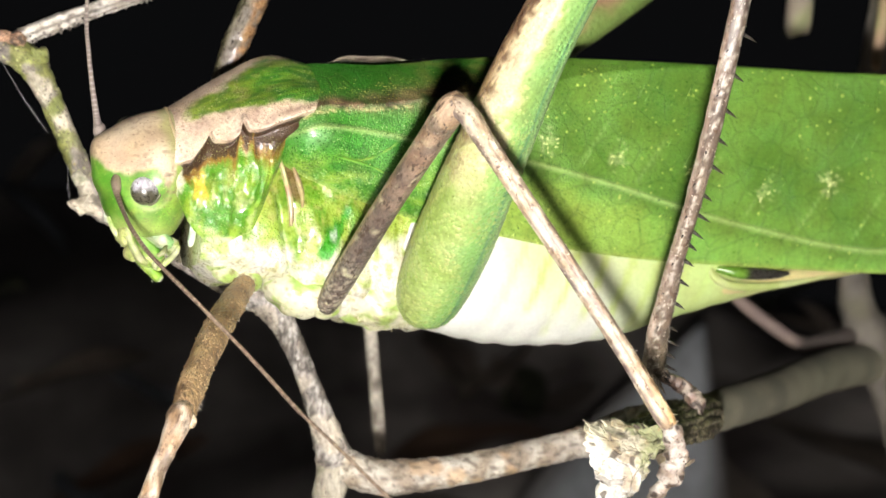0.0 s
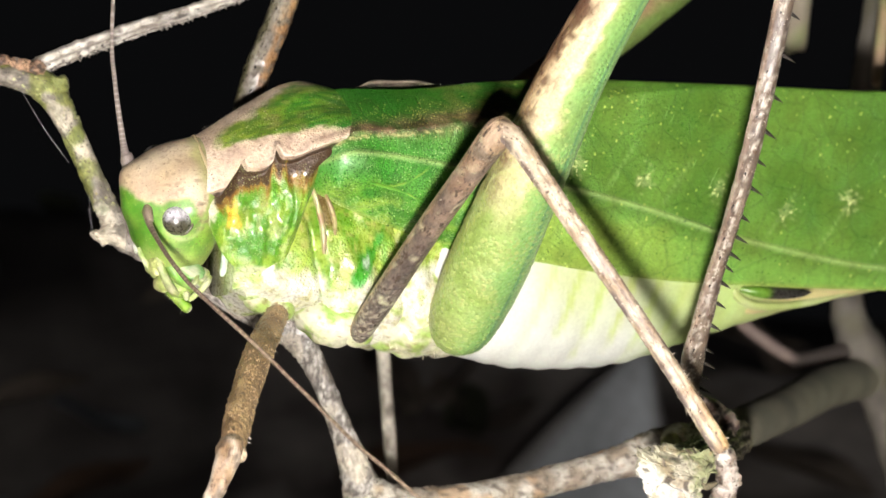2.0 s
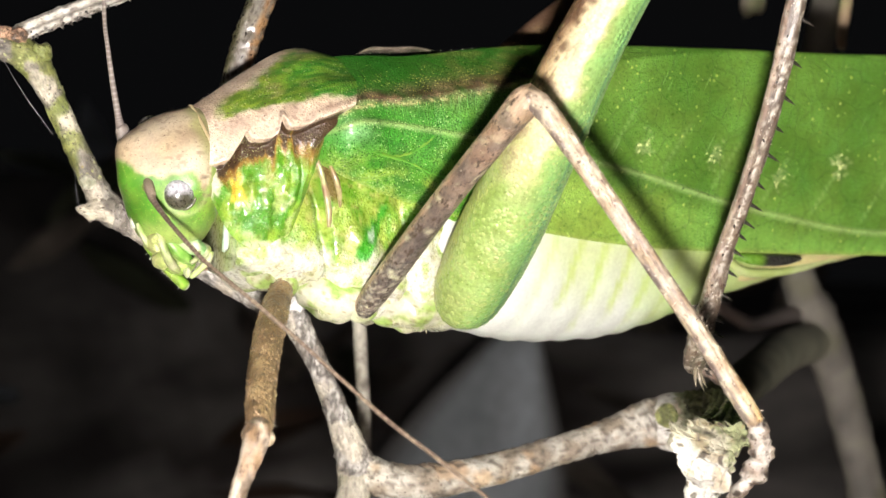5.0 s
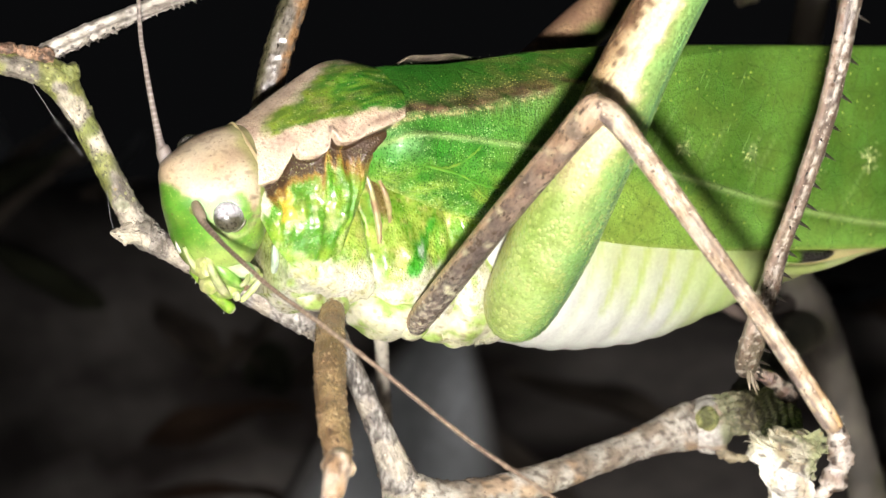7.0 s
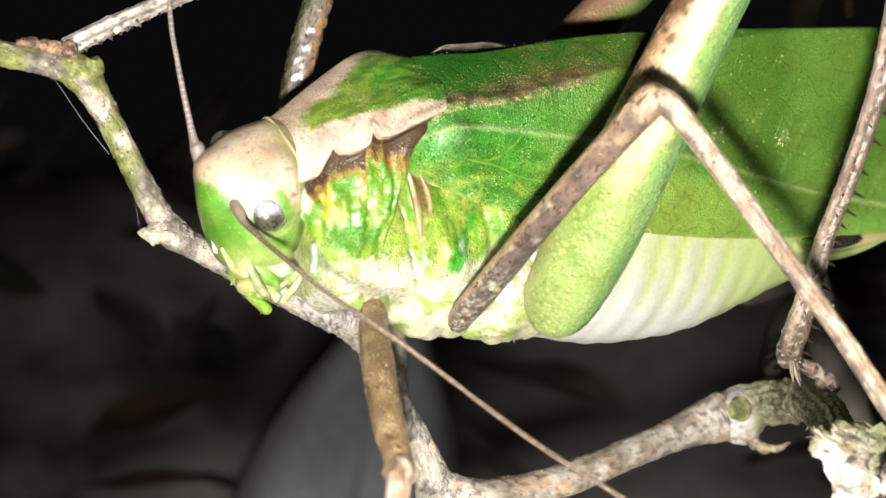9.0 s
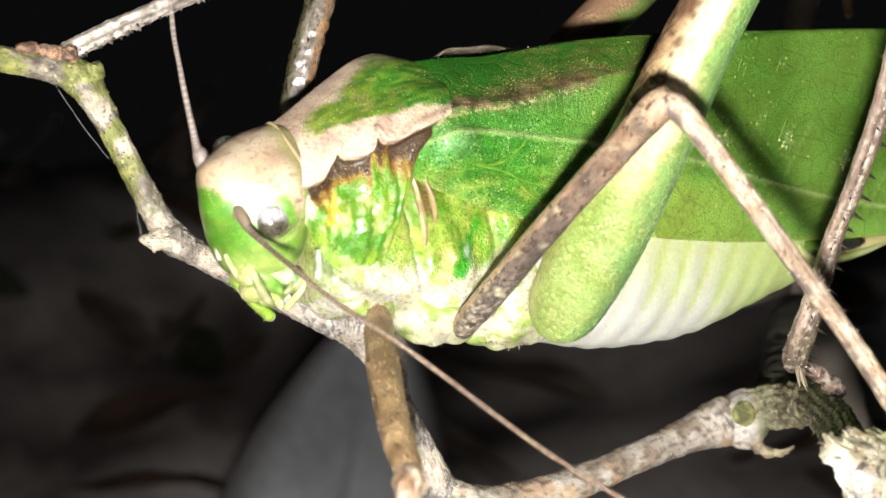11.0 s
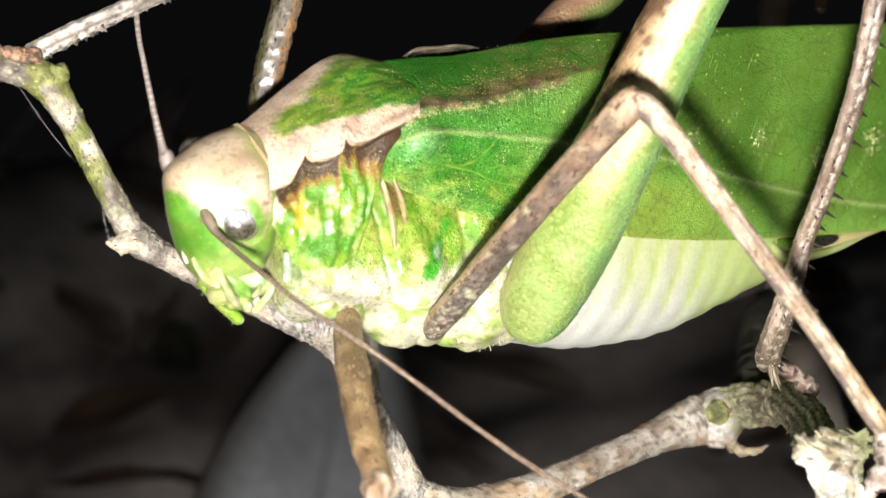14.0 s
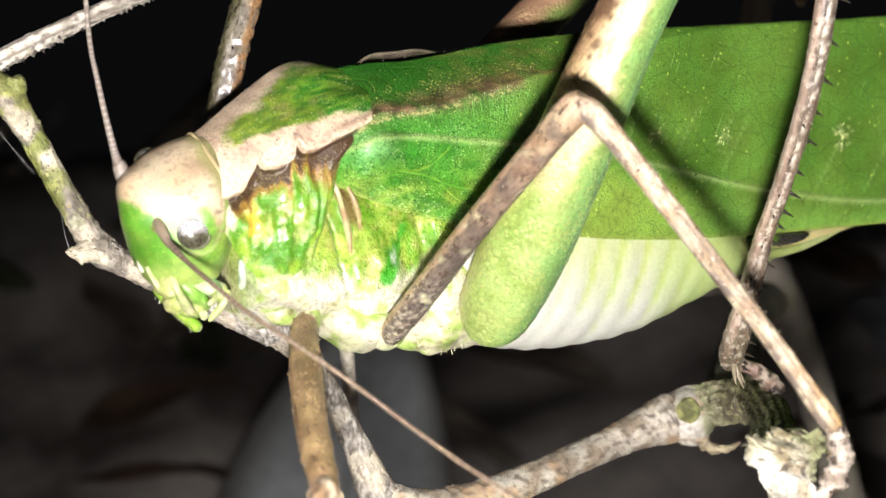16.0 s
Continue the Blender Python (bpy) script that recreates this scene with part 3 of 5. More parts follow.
def thorax_at(u, v):
    x = -6.2 + 17.2 * u
    cy, cz, ry, rz = along(THX, x)
    a = 2 * math.pi * v
    c, q = math.cos(a), math.sin(a)
    full = 0.68 if q < 0 else 1.0
    p = V(x, cy + ry * math.copysign(abs(c) ** full, c), cz + rz * math.copysign(abs(q) ** full, q))
    d = V(0, c, q)
    k = 0.55 * n3(p, 0.42) + 0.2 * n3(p, 1.0, 5.0)
    # two deep seams between the segments
    k -= 0.55 * math.exp(-((x + 1.2 + 0.25 * p.z) / 0.35) ** 2) + 0.5 * math.exp(-((x - 4.4 + 0.2 * p.z) / 0.4) ** 2)
    return p + d * k


def thorax_pig(u, v, p):
    g = mix((0.11, 0.27, 0.015), (0.33, 0.42, 0.07), 0.45 + 1.5 * n3((p.x * 1.3, p.y, p.z * 0.7), 0.7) + 0.5 * n3(p, 3.5))
    g = mix(g, mix((0.54, 0.53, 0.36), (0.60, 0.585, 0.48), 0.5 + 1.5 * n3(p, 0.9, 2.0)), ramp(-p.z + 2.4 * n3(p, 0.7, 9.0) + n3(p, 2.0, 3.0), -0.4, 2.2))
    g = mix(g, (0.30, 0.44, 0.06), 0.7 * ramp(n3(p, 1.1, 6.0), 0.12, 0.36) * ramp(p.z + 4.5, 0, 1))
    g = mix(g, (0.38, 0.36, 0.12), 0.6 * ramp(n3(p, 2.3, 16.0), 0.26, 0.4))
    # a vivid green streak below the wing
    k = min(1.0, max(0.0, ((p.x - 1.4) * 1.4 + (p.z + 1.0) * 2.6) / 8.7))
    d = math.hypot(p.x - 1.4 - 1.4 * k, p.z + 1.0 - 2.6 * k)
    g = mix(g, (0.03, 0.27, 0.012), 0.95 * ramp(0.75 - 0.3 * k - d + 0.3 * n3(p, 1.6), 0, 0.3))
    g = mix(g, (0.52, 0.60, 0.50), 0.8 * ramp(0.42 - math.hypot(p.x - 1.9, p.z + 0.1) + 0.2 * n3(p, 2.4), 0, 0.2))
    return mix(g, (0.16, 0.085, 0.035), 0.85 * ramp(0.55 - abs(p.x + 0.75 + 0.3 * (p.z - 2.6) + 0.2 * n3(p, 1.2)), 0, 0.3) * ramp(p.z, 1.4, 2.2))


thorax = part("thorax", sheet(220, 170, thorax_at, thorax_pig, True, True), M_PLEURA, katydid, "lumpy yellow-green thorax side")
def coxa_pig(u, v, p):
    c = mix((0.50, 0.50, 0.31), (0.29, 0.41, 0.10), ramp(n3(p, 0.8) + 0.5 * n3(p, 2.2), -0.05, 0.3))
    c = mix(c, (0.54, 0.53, 0.38), ramp(n3(p, 0.6, 7.0) + 0.3 * n3(p, 3.0), 0.0, 0.35))
    return mix(c, (0.20, 0.17, 0.06), 0.7 * ramp(n3(p, 4.0, 4.0), 0.36, 0.44))


for k, (name, c, r) in enumerate((("coxa", (-4.0, 2.8, -1.9), (1.4, 1.1, 1.7)), ("trochanter", (-2.9, 2.3, -3.1), (0.85, 0.8, 0.9)), ("coxa", (1.0, 3.0, -3.6), (2.6, 1.7, 1.65)), ("trochanter", (2.2, 2.0, -4.5), (0.95, 0.9, 0.85)),
                                  ("coxa", (6.4, 3.3, -4.0), (2.9, 1.9, 1.9)))):
    hip = part(name, blob(c, r, coxa_pig, 0.18, 0.6, 44, 56), M_COXA, katydid)
    if r[0] > 2:
        hairs(hip, [(c[0] - 0.7 * r[0], c[1] - 0.5 * r[1], c[2] - 0.5 * r[2], 0.05), (c[0], c[1] - 0.4 * r[1], c[2] - 0.85 * r[2], 0.05), (c[0] + 0.7 * r[0], c[1] - 0.5 * r[1], c[2] - 0.5 * r[2], 0.05)], 14, 0.3, (-0.2, -0.5, -1.0), M_SPINE, (0.55, 0.52, 0.36), 21 + k, "bristle", 0.6, 0.02)
FOLD_PIG = lambda u, v, p: mix(mix((0.30, 0.22, 0.10), (0.40, 0.39, 0.17), 0.5 + 1.5 * n3(p, 1.4)), (0.26, 0.17, 0.08), 0.7 * ramp(n3(p, 2.6, 5.0), 0.1, 0.35))
for keys in ([(-2.05, 0.4, 4.3, 0.14), (-1.75, 0.28, 3.5, 0.16), (-1.35, 0.48, 2.5, 0.2), (-1.05, 0.55, 1.4, 0.2), (-0.95, 0.6, 0.3, 0.12)],
             [(-1.2, 0.2, 3.9, 0.1), (-0.85, 0.1, 3.1, 0.16), (-0.5, 0.3, 2.3, 0.15), (-0.35, 0.45, 1.5, 0.08)]):
    part("pleural_fold", tube(keys, FOLD_PIG, 40, 14, rough=0.2, lump=2.0), M_COXA, katydid, "narrow tan fold beneath the wing root")
scatter(thorax, 3600, 0.045, M_GRAIN, lambda p: (0.35 + 1.2 * n3(p, 0.7)) if p.y < 4 else 0.0, 33, 0.6, (0.6, 0.66, 0.35), much=(0.1, 0.6))

# abdomen: stations x, centre y, centre z, half width, half height
ABD = [(4.0, 4.6, 0.0, 2.0, 3.0), (6.5, 4.7, 0.2, 3.6, 5.4), (10.0, 4.8, 0.4, 4.0, 6.1), (14.0, 4.9, 0.4, 4.2, 6.65), (18.0, 5.0, 0.5, 3.95, 6.75), (22.0, 4.9, 0.7, 3.55, 6.5), (25.0, 4.7, 1.0, 3.2, 5.9),
       (28.5, 4.5, 1.4, 2.85, 5.1), (33.0, 4.3, 1.6, 2.2, 3.9), (37.0, 4.2, 1.6, 1.5, 2.8), (44.0, 3.9, 1.8, 0.9, 1.4), (50.0, 4.0, 2.2, 0.3, 0.6)]


def belly_at(u, v):
    x = 4.0 + 46.0 * u
    cy, cz, ry, rz = along(ABD, x)
    a = 2 * math.pi * v
    s = (x - 0.3 * rz * math.sin(a)) / 2.15
    k = 1 + 0.018 * abs(math.sin(math.pi * s)) * ramp(x, 10, 13) * (1 - ramp(x, 29, 33))
    return V(x, cy + ry * math.cos(a) * k + 0.05 * n3((x, 9, math.sin(a) * 6), 0.9), cz + rz * math.sin(a) * k + 0.06 * n3((x, math.cos(a) * 4, math.sin(a) * 5), 0.8))


def belly_pig(u, v, p):
    cy, cz, ry, rz = along(ABD, p.x)
    c = mix((0.56, 0.58, 0.51), (0.50, 0.56, 0.30), ramp(p.z + 1.3 * n3(p, 0.4), -5.0, 0.5) * ramp(p.x, 11, 17))
    s = (p.x - 0.3 * (p.z - cz)) / 2.15 + 0.08 * n3(p, 0.6)
    c = mix(c, (0.40, 0.50, 0.09), 0.7 * ramp(abs(math.cos(math.pi * s)), 0.84, 0.98) * ramp(p.x, 12, 17) * ramp(p.z + 1.4 * n3(p, 0.7), -5.6, -3.2))
    c = mix(c, (0.42, 0.54, 0.18), ramp(p.x + 1.5 * n3(p, 0.3), 21, 27) * 0.9)
    return mix(c, (0.46, 0.48, 0.20), ramp(p.x, 29, 36))


part("abdomen", sheet(150, 64, belly_at, belly_pig, True, True), M_BELLY, katydid, "swollen white abdomen with pale green segment bands")
# solid painted belly green to near black, in place of an open dark gap
part("dark_gap", tube([(30.0, 2.1, -0.35, 0.2), (31.4, 1.65, -0.5, 0.42), (33.0, 1.6, -0.5, 0.42), (34.6, 1.75, -0.42, 0.3), (35.8, 2.1, -0.3, 0.08)], lambda u, v, p: mix((0.10, 0.20, 0.02), (0.03, 0.028, 0.024), ramp(p.x, 31.6, 32.3)), 30, 14), M_SPINE, katydid, "green and near-black body standing in for the gap below the wing")
part("subgenital_plate", tube([(29.4, 2.3, 0.2, 0.16), (29.7, 2.1, -0.7, 0.32), (31.0, 2.1, -1.35, 0.34), (33.4, 2.2, -1.35, 0.3), (36.4, 2.5, -0.9, 0.24), (39.4, 2.8, -0.2, 0.1)], lambda u, v, p: mix((0.40, 0.46, 0.20), (0.32, 0.39, 0.12), 0.5 + 1.5 * n3(p, 0.8)), 50, 14), M_BELLY, katydid, "pale green lip below the gap")
part("ovipositor", tube([(27.0, 4.0, -1.6, 0.4), (31.0, 3.2, -1.5, 0.6), (35.0, 2.9, -0.7, 0.55), (42.0, 3.2, 0.7, 0.45), (52.0, 3.6, 3.4, 0.15)], lambda u, v, p: mix((0.40, 0.44, 0.16), (0.50, 0.42, 0.2), 0.5 + n3(p, 0.7)), 40, 12), M_BELLY, katydid)

# folded fore wings: upper and lower border, z at x
TOP = [(-2.2, 8.0), (-0.8, 10.2), (1.4, 10.75), (4.6, 11.0), (10.4, 12.0), (14.7, 12.45), (26.2, 13.1), (36.3, 13.6), (44.0, 13.9), (54.0, 12.6), (62.0, 9.0), (66.0, 4.5)]
LOW = [(-2.2, 4.5), (-1.0, 3.6), (0.9, 2.95), (3.0, 2.3), (8.0, 1.2), (13.0, 0.65), (17.5, 0.2), (23.7, -0.1), (30.2, -0.1), (36.8, 0.0), (44.0, 0.2), (54.0, 0.7), (62.0, 2.2), (66.0, 4.0)]
FOLD = [(-2.2, 6.5), (-0.3, 7.65), (3.1, 8.15), (7.2, 8.95), (12.0, 10.0), (20.0, 11.9), (28.0, 13.0), (36.0, 13.45), (44.0, 13.8), (54.0, 12.5), (62.0, 8.9), (66.0, 4.4)]
VEIN = [(-2.2, 5.6), (0.0, 6.5), (8.0, 6.1), (14.5, 5.5), (21.0, 4.5), (25.3, 3.65), (32.0, 2.55), (42.0, 1.7), (66.0, 4.2)]


def tegmen_at(u, v):
    x = -2.2 + 68.2 * u
    top, low, fold, vein = along(TOP, x)[0], along(LOW, x)[0], along(FOLD, x)[0], along(VEIN, x)[0]
    z = top + (low - top) * v
    inward = max(0.0, z - fold)
    y = -1.0 + 0.95 * inward + 0.25 * inward ** 2 * 0.3
    y += 0.05 * max(0.0, fold - z) ** 1.6 * 0.6
    y += 0.5 * ramp(x, 8, 30) + 0.3 * math.sin(x * 0.21 + 0.6) * 0.5 + 0.12 * n3((x, 0, z), 0.16)
    # swollen shoulder at the wing's root
    y -= 0.95 * math.exp(-((x + 0.1) / 1.7) ** 2 - ((z - 5.9) / 1.2) ** 2)
    y += 1.6 * ramp(-x, 0.9, 2.2) + 0.9 * ramp(-(z - low), -1.2, 0.0) * (1 - ramp(x, 6, 14))
    y -= 0.16 * math.exp(-((z - vein) / 0.16) ** 2)
    y -= 0.07 * math.exp(-((z - fold) / 0.2) ** 2) * (1 - ramp(x, 10, 14)) * (1 + n3((x, 0, z), 2.0))
    return V(x, y, z)


STARS = ((20.7, 6.4), (26.7, 6.2), (37.5, 6.1), (32.6, 5.0), (15.5, 6.9))


def tegmen_pig(u, v, p):
    x, z = p.x, p.z
    fold, vein, low = along(FOLD, x)[0], along(VEIN, x)[0], along(LOW, x)[0]
    c = mix((0.125, 0.25, 0.035), (0.082, 0.185, 0.022), 0.5 + 1.6 * n3(p, 0.22) + 0.5 * n3(p, 0.9))
    c = mix(c, (0.17, 0.34, 0.055), ramp(vein - z, 0.2, 1.6))
    c = mix(c, (0.25, 0.37, 0.055), 0.75 * ramp(vein - z + 0.6 * n3(p, 0.5), 0.4, 1.8) * (1 - ramp(x, 20, 27)) * ramp(x, 8, 12))
    c = mix(c, (0.045, 0.24, 0.02), (1 - ramp(x, 2, 13)) * 0.9)
    c = mix(c, mix((0.06, 0.24, 0.012), (0.25, 0.38, 0.05), 0.4 + 1.6 * n3(p, 0.9, 2.0) + 0.6 * n3(p, 2.6)), (1 - ramp(x + 0.6 * z, 8, 14)) * ramp(5.8 - z + n3(p, 0.8), 0.0, 2.4) * 0.85)
    c = mix(c, (0.02, 0.15, 0.008), 0.7 * ramp(n3((x * 0.7 + z * 0.5, 0, z * 1.5), 1.1, 5.0), 0.05, 0.35) * (1 - ramp(x, 6, 14)))
    c = mix(c, (0.028, 0.13, 0.014), ramp(z, fold, fold + 0.5) * (1 - ramp(x, 10, 16)) * 0.75)
    brown = math.exp(-((z - fold - 0.12) / (0.45 + 0.25 * ramp(x, 1, 6))) ** 2) * (1 - ramp(x + n3(p, 0.8), 8.5, 12.5))
    c = mix(c, mix((0.05, 0.03, 0.018), (0.24, 0.15, 0.09), 0.5 + 1.5 * n3(p, 1.6)), brown * (1.0 + 0.7 * n3(p, 1.2)))
    c = mix(c, (0.50, 0.42, 0.2), math.exp(-((z - fold + 0.36) / 0.1) ** 2) * (1 - ramp(x, 8, 11)) * ramp(n3(p, 3.2), -0.05, 0.2))
    c = mix(c, mix((0.17, 0.13, 0.05), (0.08, 0.05, 0.025), 0.5 + 1.5 * n3((x * 0.8, 0, z * 3.0), 1.2)), ramp(x, 3, 7) * (1 - ramp(x, 11, 16)) * ramp(z, fold - 0.3, fold + 0.1) * (1 - ramp(z, fold + 0.45, fold + 0.8)) * ramp(n3((x * 0.7, 4, z * 2.4), 1.0), -0.25, 0.1))
    c = mix(c, (0.15, 0.17, 0.04), 0.6 * ramp(x, 4, 8) * (1 - ramp(x, 13, 17)) * ramp(z, fold + 0.4, fold + 0.8) * ramp(n3((x * 0.8, 1, z * 2.0), 1.3, 2.0), -0.2, 0.2))
    # the shoulder's mint highlight, painted into the green
    c = mix(c, (0.20, 0.46, 0.16), 0.75 * math.exp(-((x + 0.4) / 1.1) ** 2 - ((z - 5.9) / 0.7) ** 2))
    c = mix(c, (0.34, 0.48, 0.16), 0.75 * math.exp(-((z - vein) / 0.17) ** 2))
    # slanting side veins above the main one
    s = (x - 0.55 * (z - vein)) / 4.4
    c = mix(c, (0.30, 0.46, 0.14), 0.5 * math.exp(-(((s - round(s)) * 4.4) / 0.1) ** 2) * ramp(z, vein + 0.3, vein + 1) * (1 - ramp(z, vein + 3.6, vein + 4.6)) * ramp(x, 12, 15))
    # fine cross veins near the root
    s = x / 0.62
    c = mix(c, (0.12, 0.36, 0.06), 0.35 * math.exp(-(((s - round(s)) * 0.62) / 0.09) ** 2) * ramp(z, vein + 0.2, vein + 0.5) * (1 - ramp(z, fold - 0.7, fold - 0.3)) * (1 - ramp(x, 9, 12)))
    for a, b in STARS:
        d = math.hypot(x - a, z - b)
        if d < 1.3:
            c = mix(c, (0.56, 0.62, 0.28), (0.5 if a > 37 else 0.3) * ramp(n3(p, 3.4, 1.0) * 1.2 + 0.5 - d * 0.8, 0.1, 0.4))
    c = mix(c, (0.30, 0.38, 0.08), 0.6 * ramp(low + 0.35 - z, 0, 0.3))
    return c


wing = part("fore_wing", sheet(300, 110, tegmen_at, tegmen_pig), M_WING, katydid, "leaf-like green fore wing with pale main vein and small flecks")
for k in range(20):
    x0 = 0.8 + 0.56 * k
    lo, hi = along(VEIN, x0)[0] + 0.35, along(FOLD, x0)[0] - 0.4
    low, top = along(LOW, x0)[0], along(TOP, x0)[0]
    pts = [V(*tegmen_at((x0 - 0.25 * f + 2.2) / 68.2, (lo + (hi - lo) * f - top) / (low - top))) + V(0, 0.012, 0) for f in (0, 0.33, 0.66, 1.0)]
    part("cross_vein", tube([(*q, 0.024) for q in pts], lambda u, v, p: mix((0.03, 0.17, 0.012), (0.12, 0.31, 0.05), 0.5 + 2.5 * n3(p, 5.0)), 24, 6, rough=0.8, lump=7.0), M_PEBBLE, wing)
# branched veins of the wing's root, standing out a little
for rows in ([(-0.4, 5.0), (1.4, 4.75), (3.4, 4.4), (5.0, 3.85), (6.4, 3.6), (7.8, 3.75)], [(2.4, 4.6), (3.6, 4.9), (4.6, 5.5), (5.2, 6.0)], [(4.4, 4.05), (5.4, 3.2), (6.8, 2.5), (8.8, 2.1)]):
    pts = []
    for x0, z0 in rows:
        low, top = along(LOW, x0)[0], along(TOP, x0)[0]
        pts.append((*(V(*tegmen_at((x0 + 2.2) / 68.2, (z0 - top) / (low - top))) + V(0, 0.085, 0)), 0.12))
    part("vein", tube(pts, lambda u, v, p: mix((0.06, 0.23, 0.018), (0.17, 0.31, 0.035), 0.5 + 1.5 * n3(p, 2.0)), 40, 10, rough=0.3, lump=3.0), M_PEBBLE, wing)
rnd = random.Random(71)
for k in range(12):
    x0, v0 = rnd.uniform(13, 48), rnd.uniform(0.12, 0.62)
    run = rnd.uniform(0.5, 1.5)
    pts = [V(*tegmen_at((x0 + 0.55 * run * f + 2.2) / 68.2, v0 - 0.09 * run * f)) + V(0, -0.012, 0) for f in (0, 0.33, 0.66, 1.0)]
    part("vein", tube([(*q, 0.02 * (1 - 0.4 * abs(i - 1.5))) for i, q in enumerate(pts)], plain((0.24, 0.40, 0.12)), 10, 6), M_SPINE, wing)
for a, b in STARS:
    low, top = along(LOW, a)[0], along(TOP, a)[0]
    for k in range(9):
        ang, at = rnd.uniform(0, 6.28), rnd.uniform(0.1, 0.75)
        x0, z0, turn, run = a + at * math.cos(ang), b + at * math.sin(ang), ang + rnd.uniform(-0.5, 0.5), rnd.uniform(0.12, 0.36)
        pts = [(*(V(*tegmen_at((x0 + run * (f - 0.5) * math.cos(turn) + 2.2) / 68.2, (z0 + run * (f - 0.5) * math.sin(turn) - top) / (low - top))) + V(0, 0.015, 0)), w) for f, w in ((0, 0.02), (0.35, 0.06), (0.7, 0.055), (1, 0.02))]
        part("fleck", tube(pts, plain((0.56, 0.62, 0.26)), 10, 6, rough=0.4, lump=5.0), M_SPINE, wing, "pale yellow fleck")
thick = wing.modifiers.new("thickness", "SOLIDIFY")
thick.thickness, thick.offset = 0.00012, -1.0


hairs(wing, [(1.0, 1.9, 10.6, 0.1), (8.0, 1.9, 11.5, 0.1), (16.0, 1.6, 12.5, 0.1), (26.0, 1.4, 13.0, 0.1), (38.0, 0.6, 13.6, 0.1)], 44, 0.16, (-0.2, -0.3, 1.0), M_SPINE, (0.3, 0.34, 0.22), 61, "bristle", 0.6, 0.009)
# root granules tinted pale, in part as painted specular glints
scatter(wing, 60000, 0.035, M_GRAIN, lambda p: ((1 - ramp(p.x, 6, 14)) * (0.4 + 0.9 * n3(p, 0.8))) if 1.5 < p.z < along(FOLD, p.x)[0] else 0.0, 34, 0.9, (0.42, 0.58, 0.26), much=(0.0, 0.8))
scatter(wing, 70000, 0.046, M_SPINE, lambda p: (1 - 0.8 * ramp(p.x, 6, 12)) * (1 - ramp(p.x, 22, 34)) * (0.6 + 1.0 * n3(p, 0.6, 4.0)), 43, 0.2, (0.004, 0.05, 0.002))
scatter(wing, 42000, 0.034, M_GRAIN, lambda p: (1.0 - ramp(p.x, 11, 17)) * math.exp(-((p.z - along(FOLD, p.x)[0] - 0.8) / 0.8) ** 2) * (0.4 + n3(p, 1.2)), 44, 0.6, (0.46, 0.42, 0.12))
scatter(wing, 2600, 0.085, M_GRAIN, lambda p: ramp(p.x, 9, 14) * (0.12 + 0.5 * n3(p, 0.35)), 35, 0.22, (0.52, 0.62, 0.16), dome=True)
scatter(wing, 5200, 0.05, M_SPINE, lambda p: ramp(p.x, 12, 16) * (0.1 + 0.9 * n3(p, 0.4, 7.0)), 36, 0.3, (0.02, 0.05, 0.01))


def far_wing_at(u, v):
    x = 0.5 + 63.0 * u
    top, low = along(TOP, x)[0], along(LOW, x)[0]
    lift = 0.85 * ramp(x, 0.5, 3.0) * (1 - ramp(x, 5.0, 9.0))
    z = top + lift - 0.25 + (low - top + 1.0) * v
    return V(x, 3.0 + 0.4 * ramp(v, 0.0, 0.08) + 4.0 * math.sin(math.pi * min(v, 0.5)) + 0.1 * n3((x, 3, z), 0.3), z)


far_wing = part("fore_wing", sheet(160, 60, far_wing_at, lambda u, v, p: mix(mix((0.19, 0.15, 0.115), (0.04, 0.03, 0.022), 0.5 + 2.2 * n3((p.x * 0.7, p.y, p.z * 3.0), 1.6)), (0.06, 0.2, 0.02), ramp(v, 0.09, 0.14) + ramp(p.x, 9, 12))), M_WING, katydid, "far green fore wing with pinkish upper fold")
thick = far_wing.modifiers.new("thickness", "SOLIDIFY")
thick.thickness = 0.00012


# legs
def leg_pig(base, dark, lo=0.0):
    def f(u, v, p):
        return mix(base, dark, 0.5 + 1.3 * n3(p, 0.7, lo))
    return f


FORE_F = [(-2.9, 2.3, -3.2, 0.55), (-3.6, 1.4, -3.8, 0.72), (-5.6, -1.8, -5.6, 0.85), (-8.0, -6.2, -8.2, 0.8), (-9.6, -9.6, -10.2, 0.72), (-10.0, -10.4, -10.8, 0.6)]
FORE_T = [(-9.8, -10.1, -10.2, 0.55), (-10.1, -10.5, -10.8, 0.85), (-10.5, -10.8, -11.7, 0.66), (-11.3, -11.2, -13.6, 0.5), (-12.0, -11.6, -15.6, 0.52), (-13.2, -11.5, -19.0, 0.45), (-14.0, -10.0, -24.0, 0.4)]
ff = part("fore_femur", tube(FORE_F, leg_pig((0.36, 0.24, 0.125), (0.21, 0.13, 0.065)), 90, 24, rough=0.06, lump=2.0), M_SHANK, katydid, "brown fore femur")
scatter(ff, 2600, 0.07, M_GRAIN, lambda p: 0.3 + 0.8 * n3(p, 0.9), 37, 0.7, (0.48, 0.36, 0.22), much=(0.0, 0.7))
for c in ((-10.5, -10.15, -10.75), (-9.55, -10.7, -10.95)):
    part("knee_lobe", blob(c, (0.34, 0.34, 0.42), leg_pig((0.5, 0.4, 0.27), (0.28, 0.18, 0.1)), 0.25, 2.0), M_SHANK, ff)
hairs(ff, FORE_F, 40, 0.16, (-0.9, 0.2, 0.1), M_SPINE, (0.6, 0.55, 0.45), 33, "bristle", 0.5, 0.022)
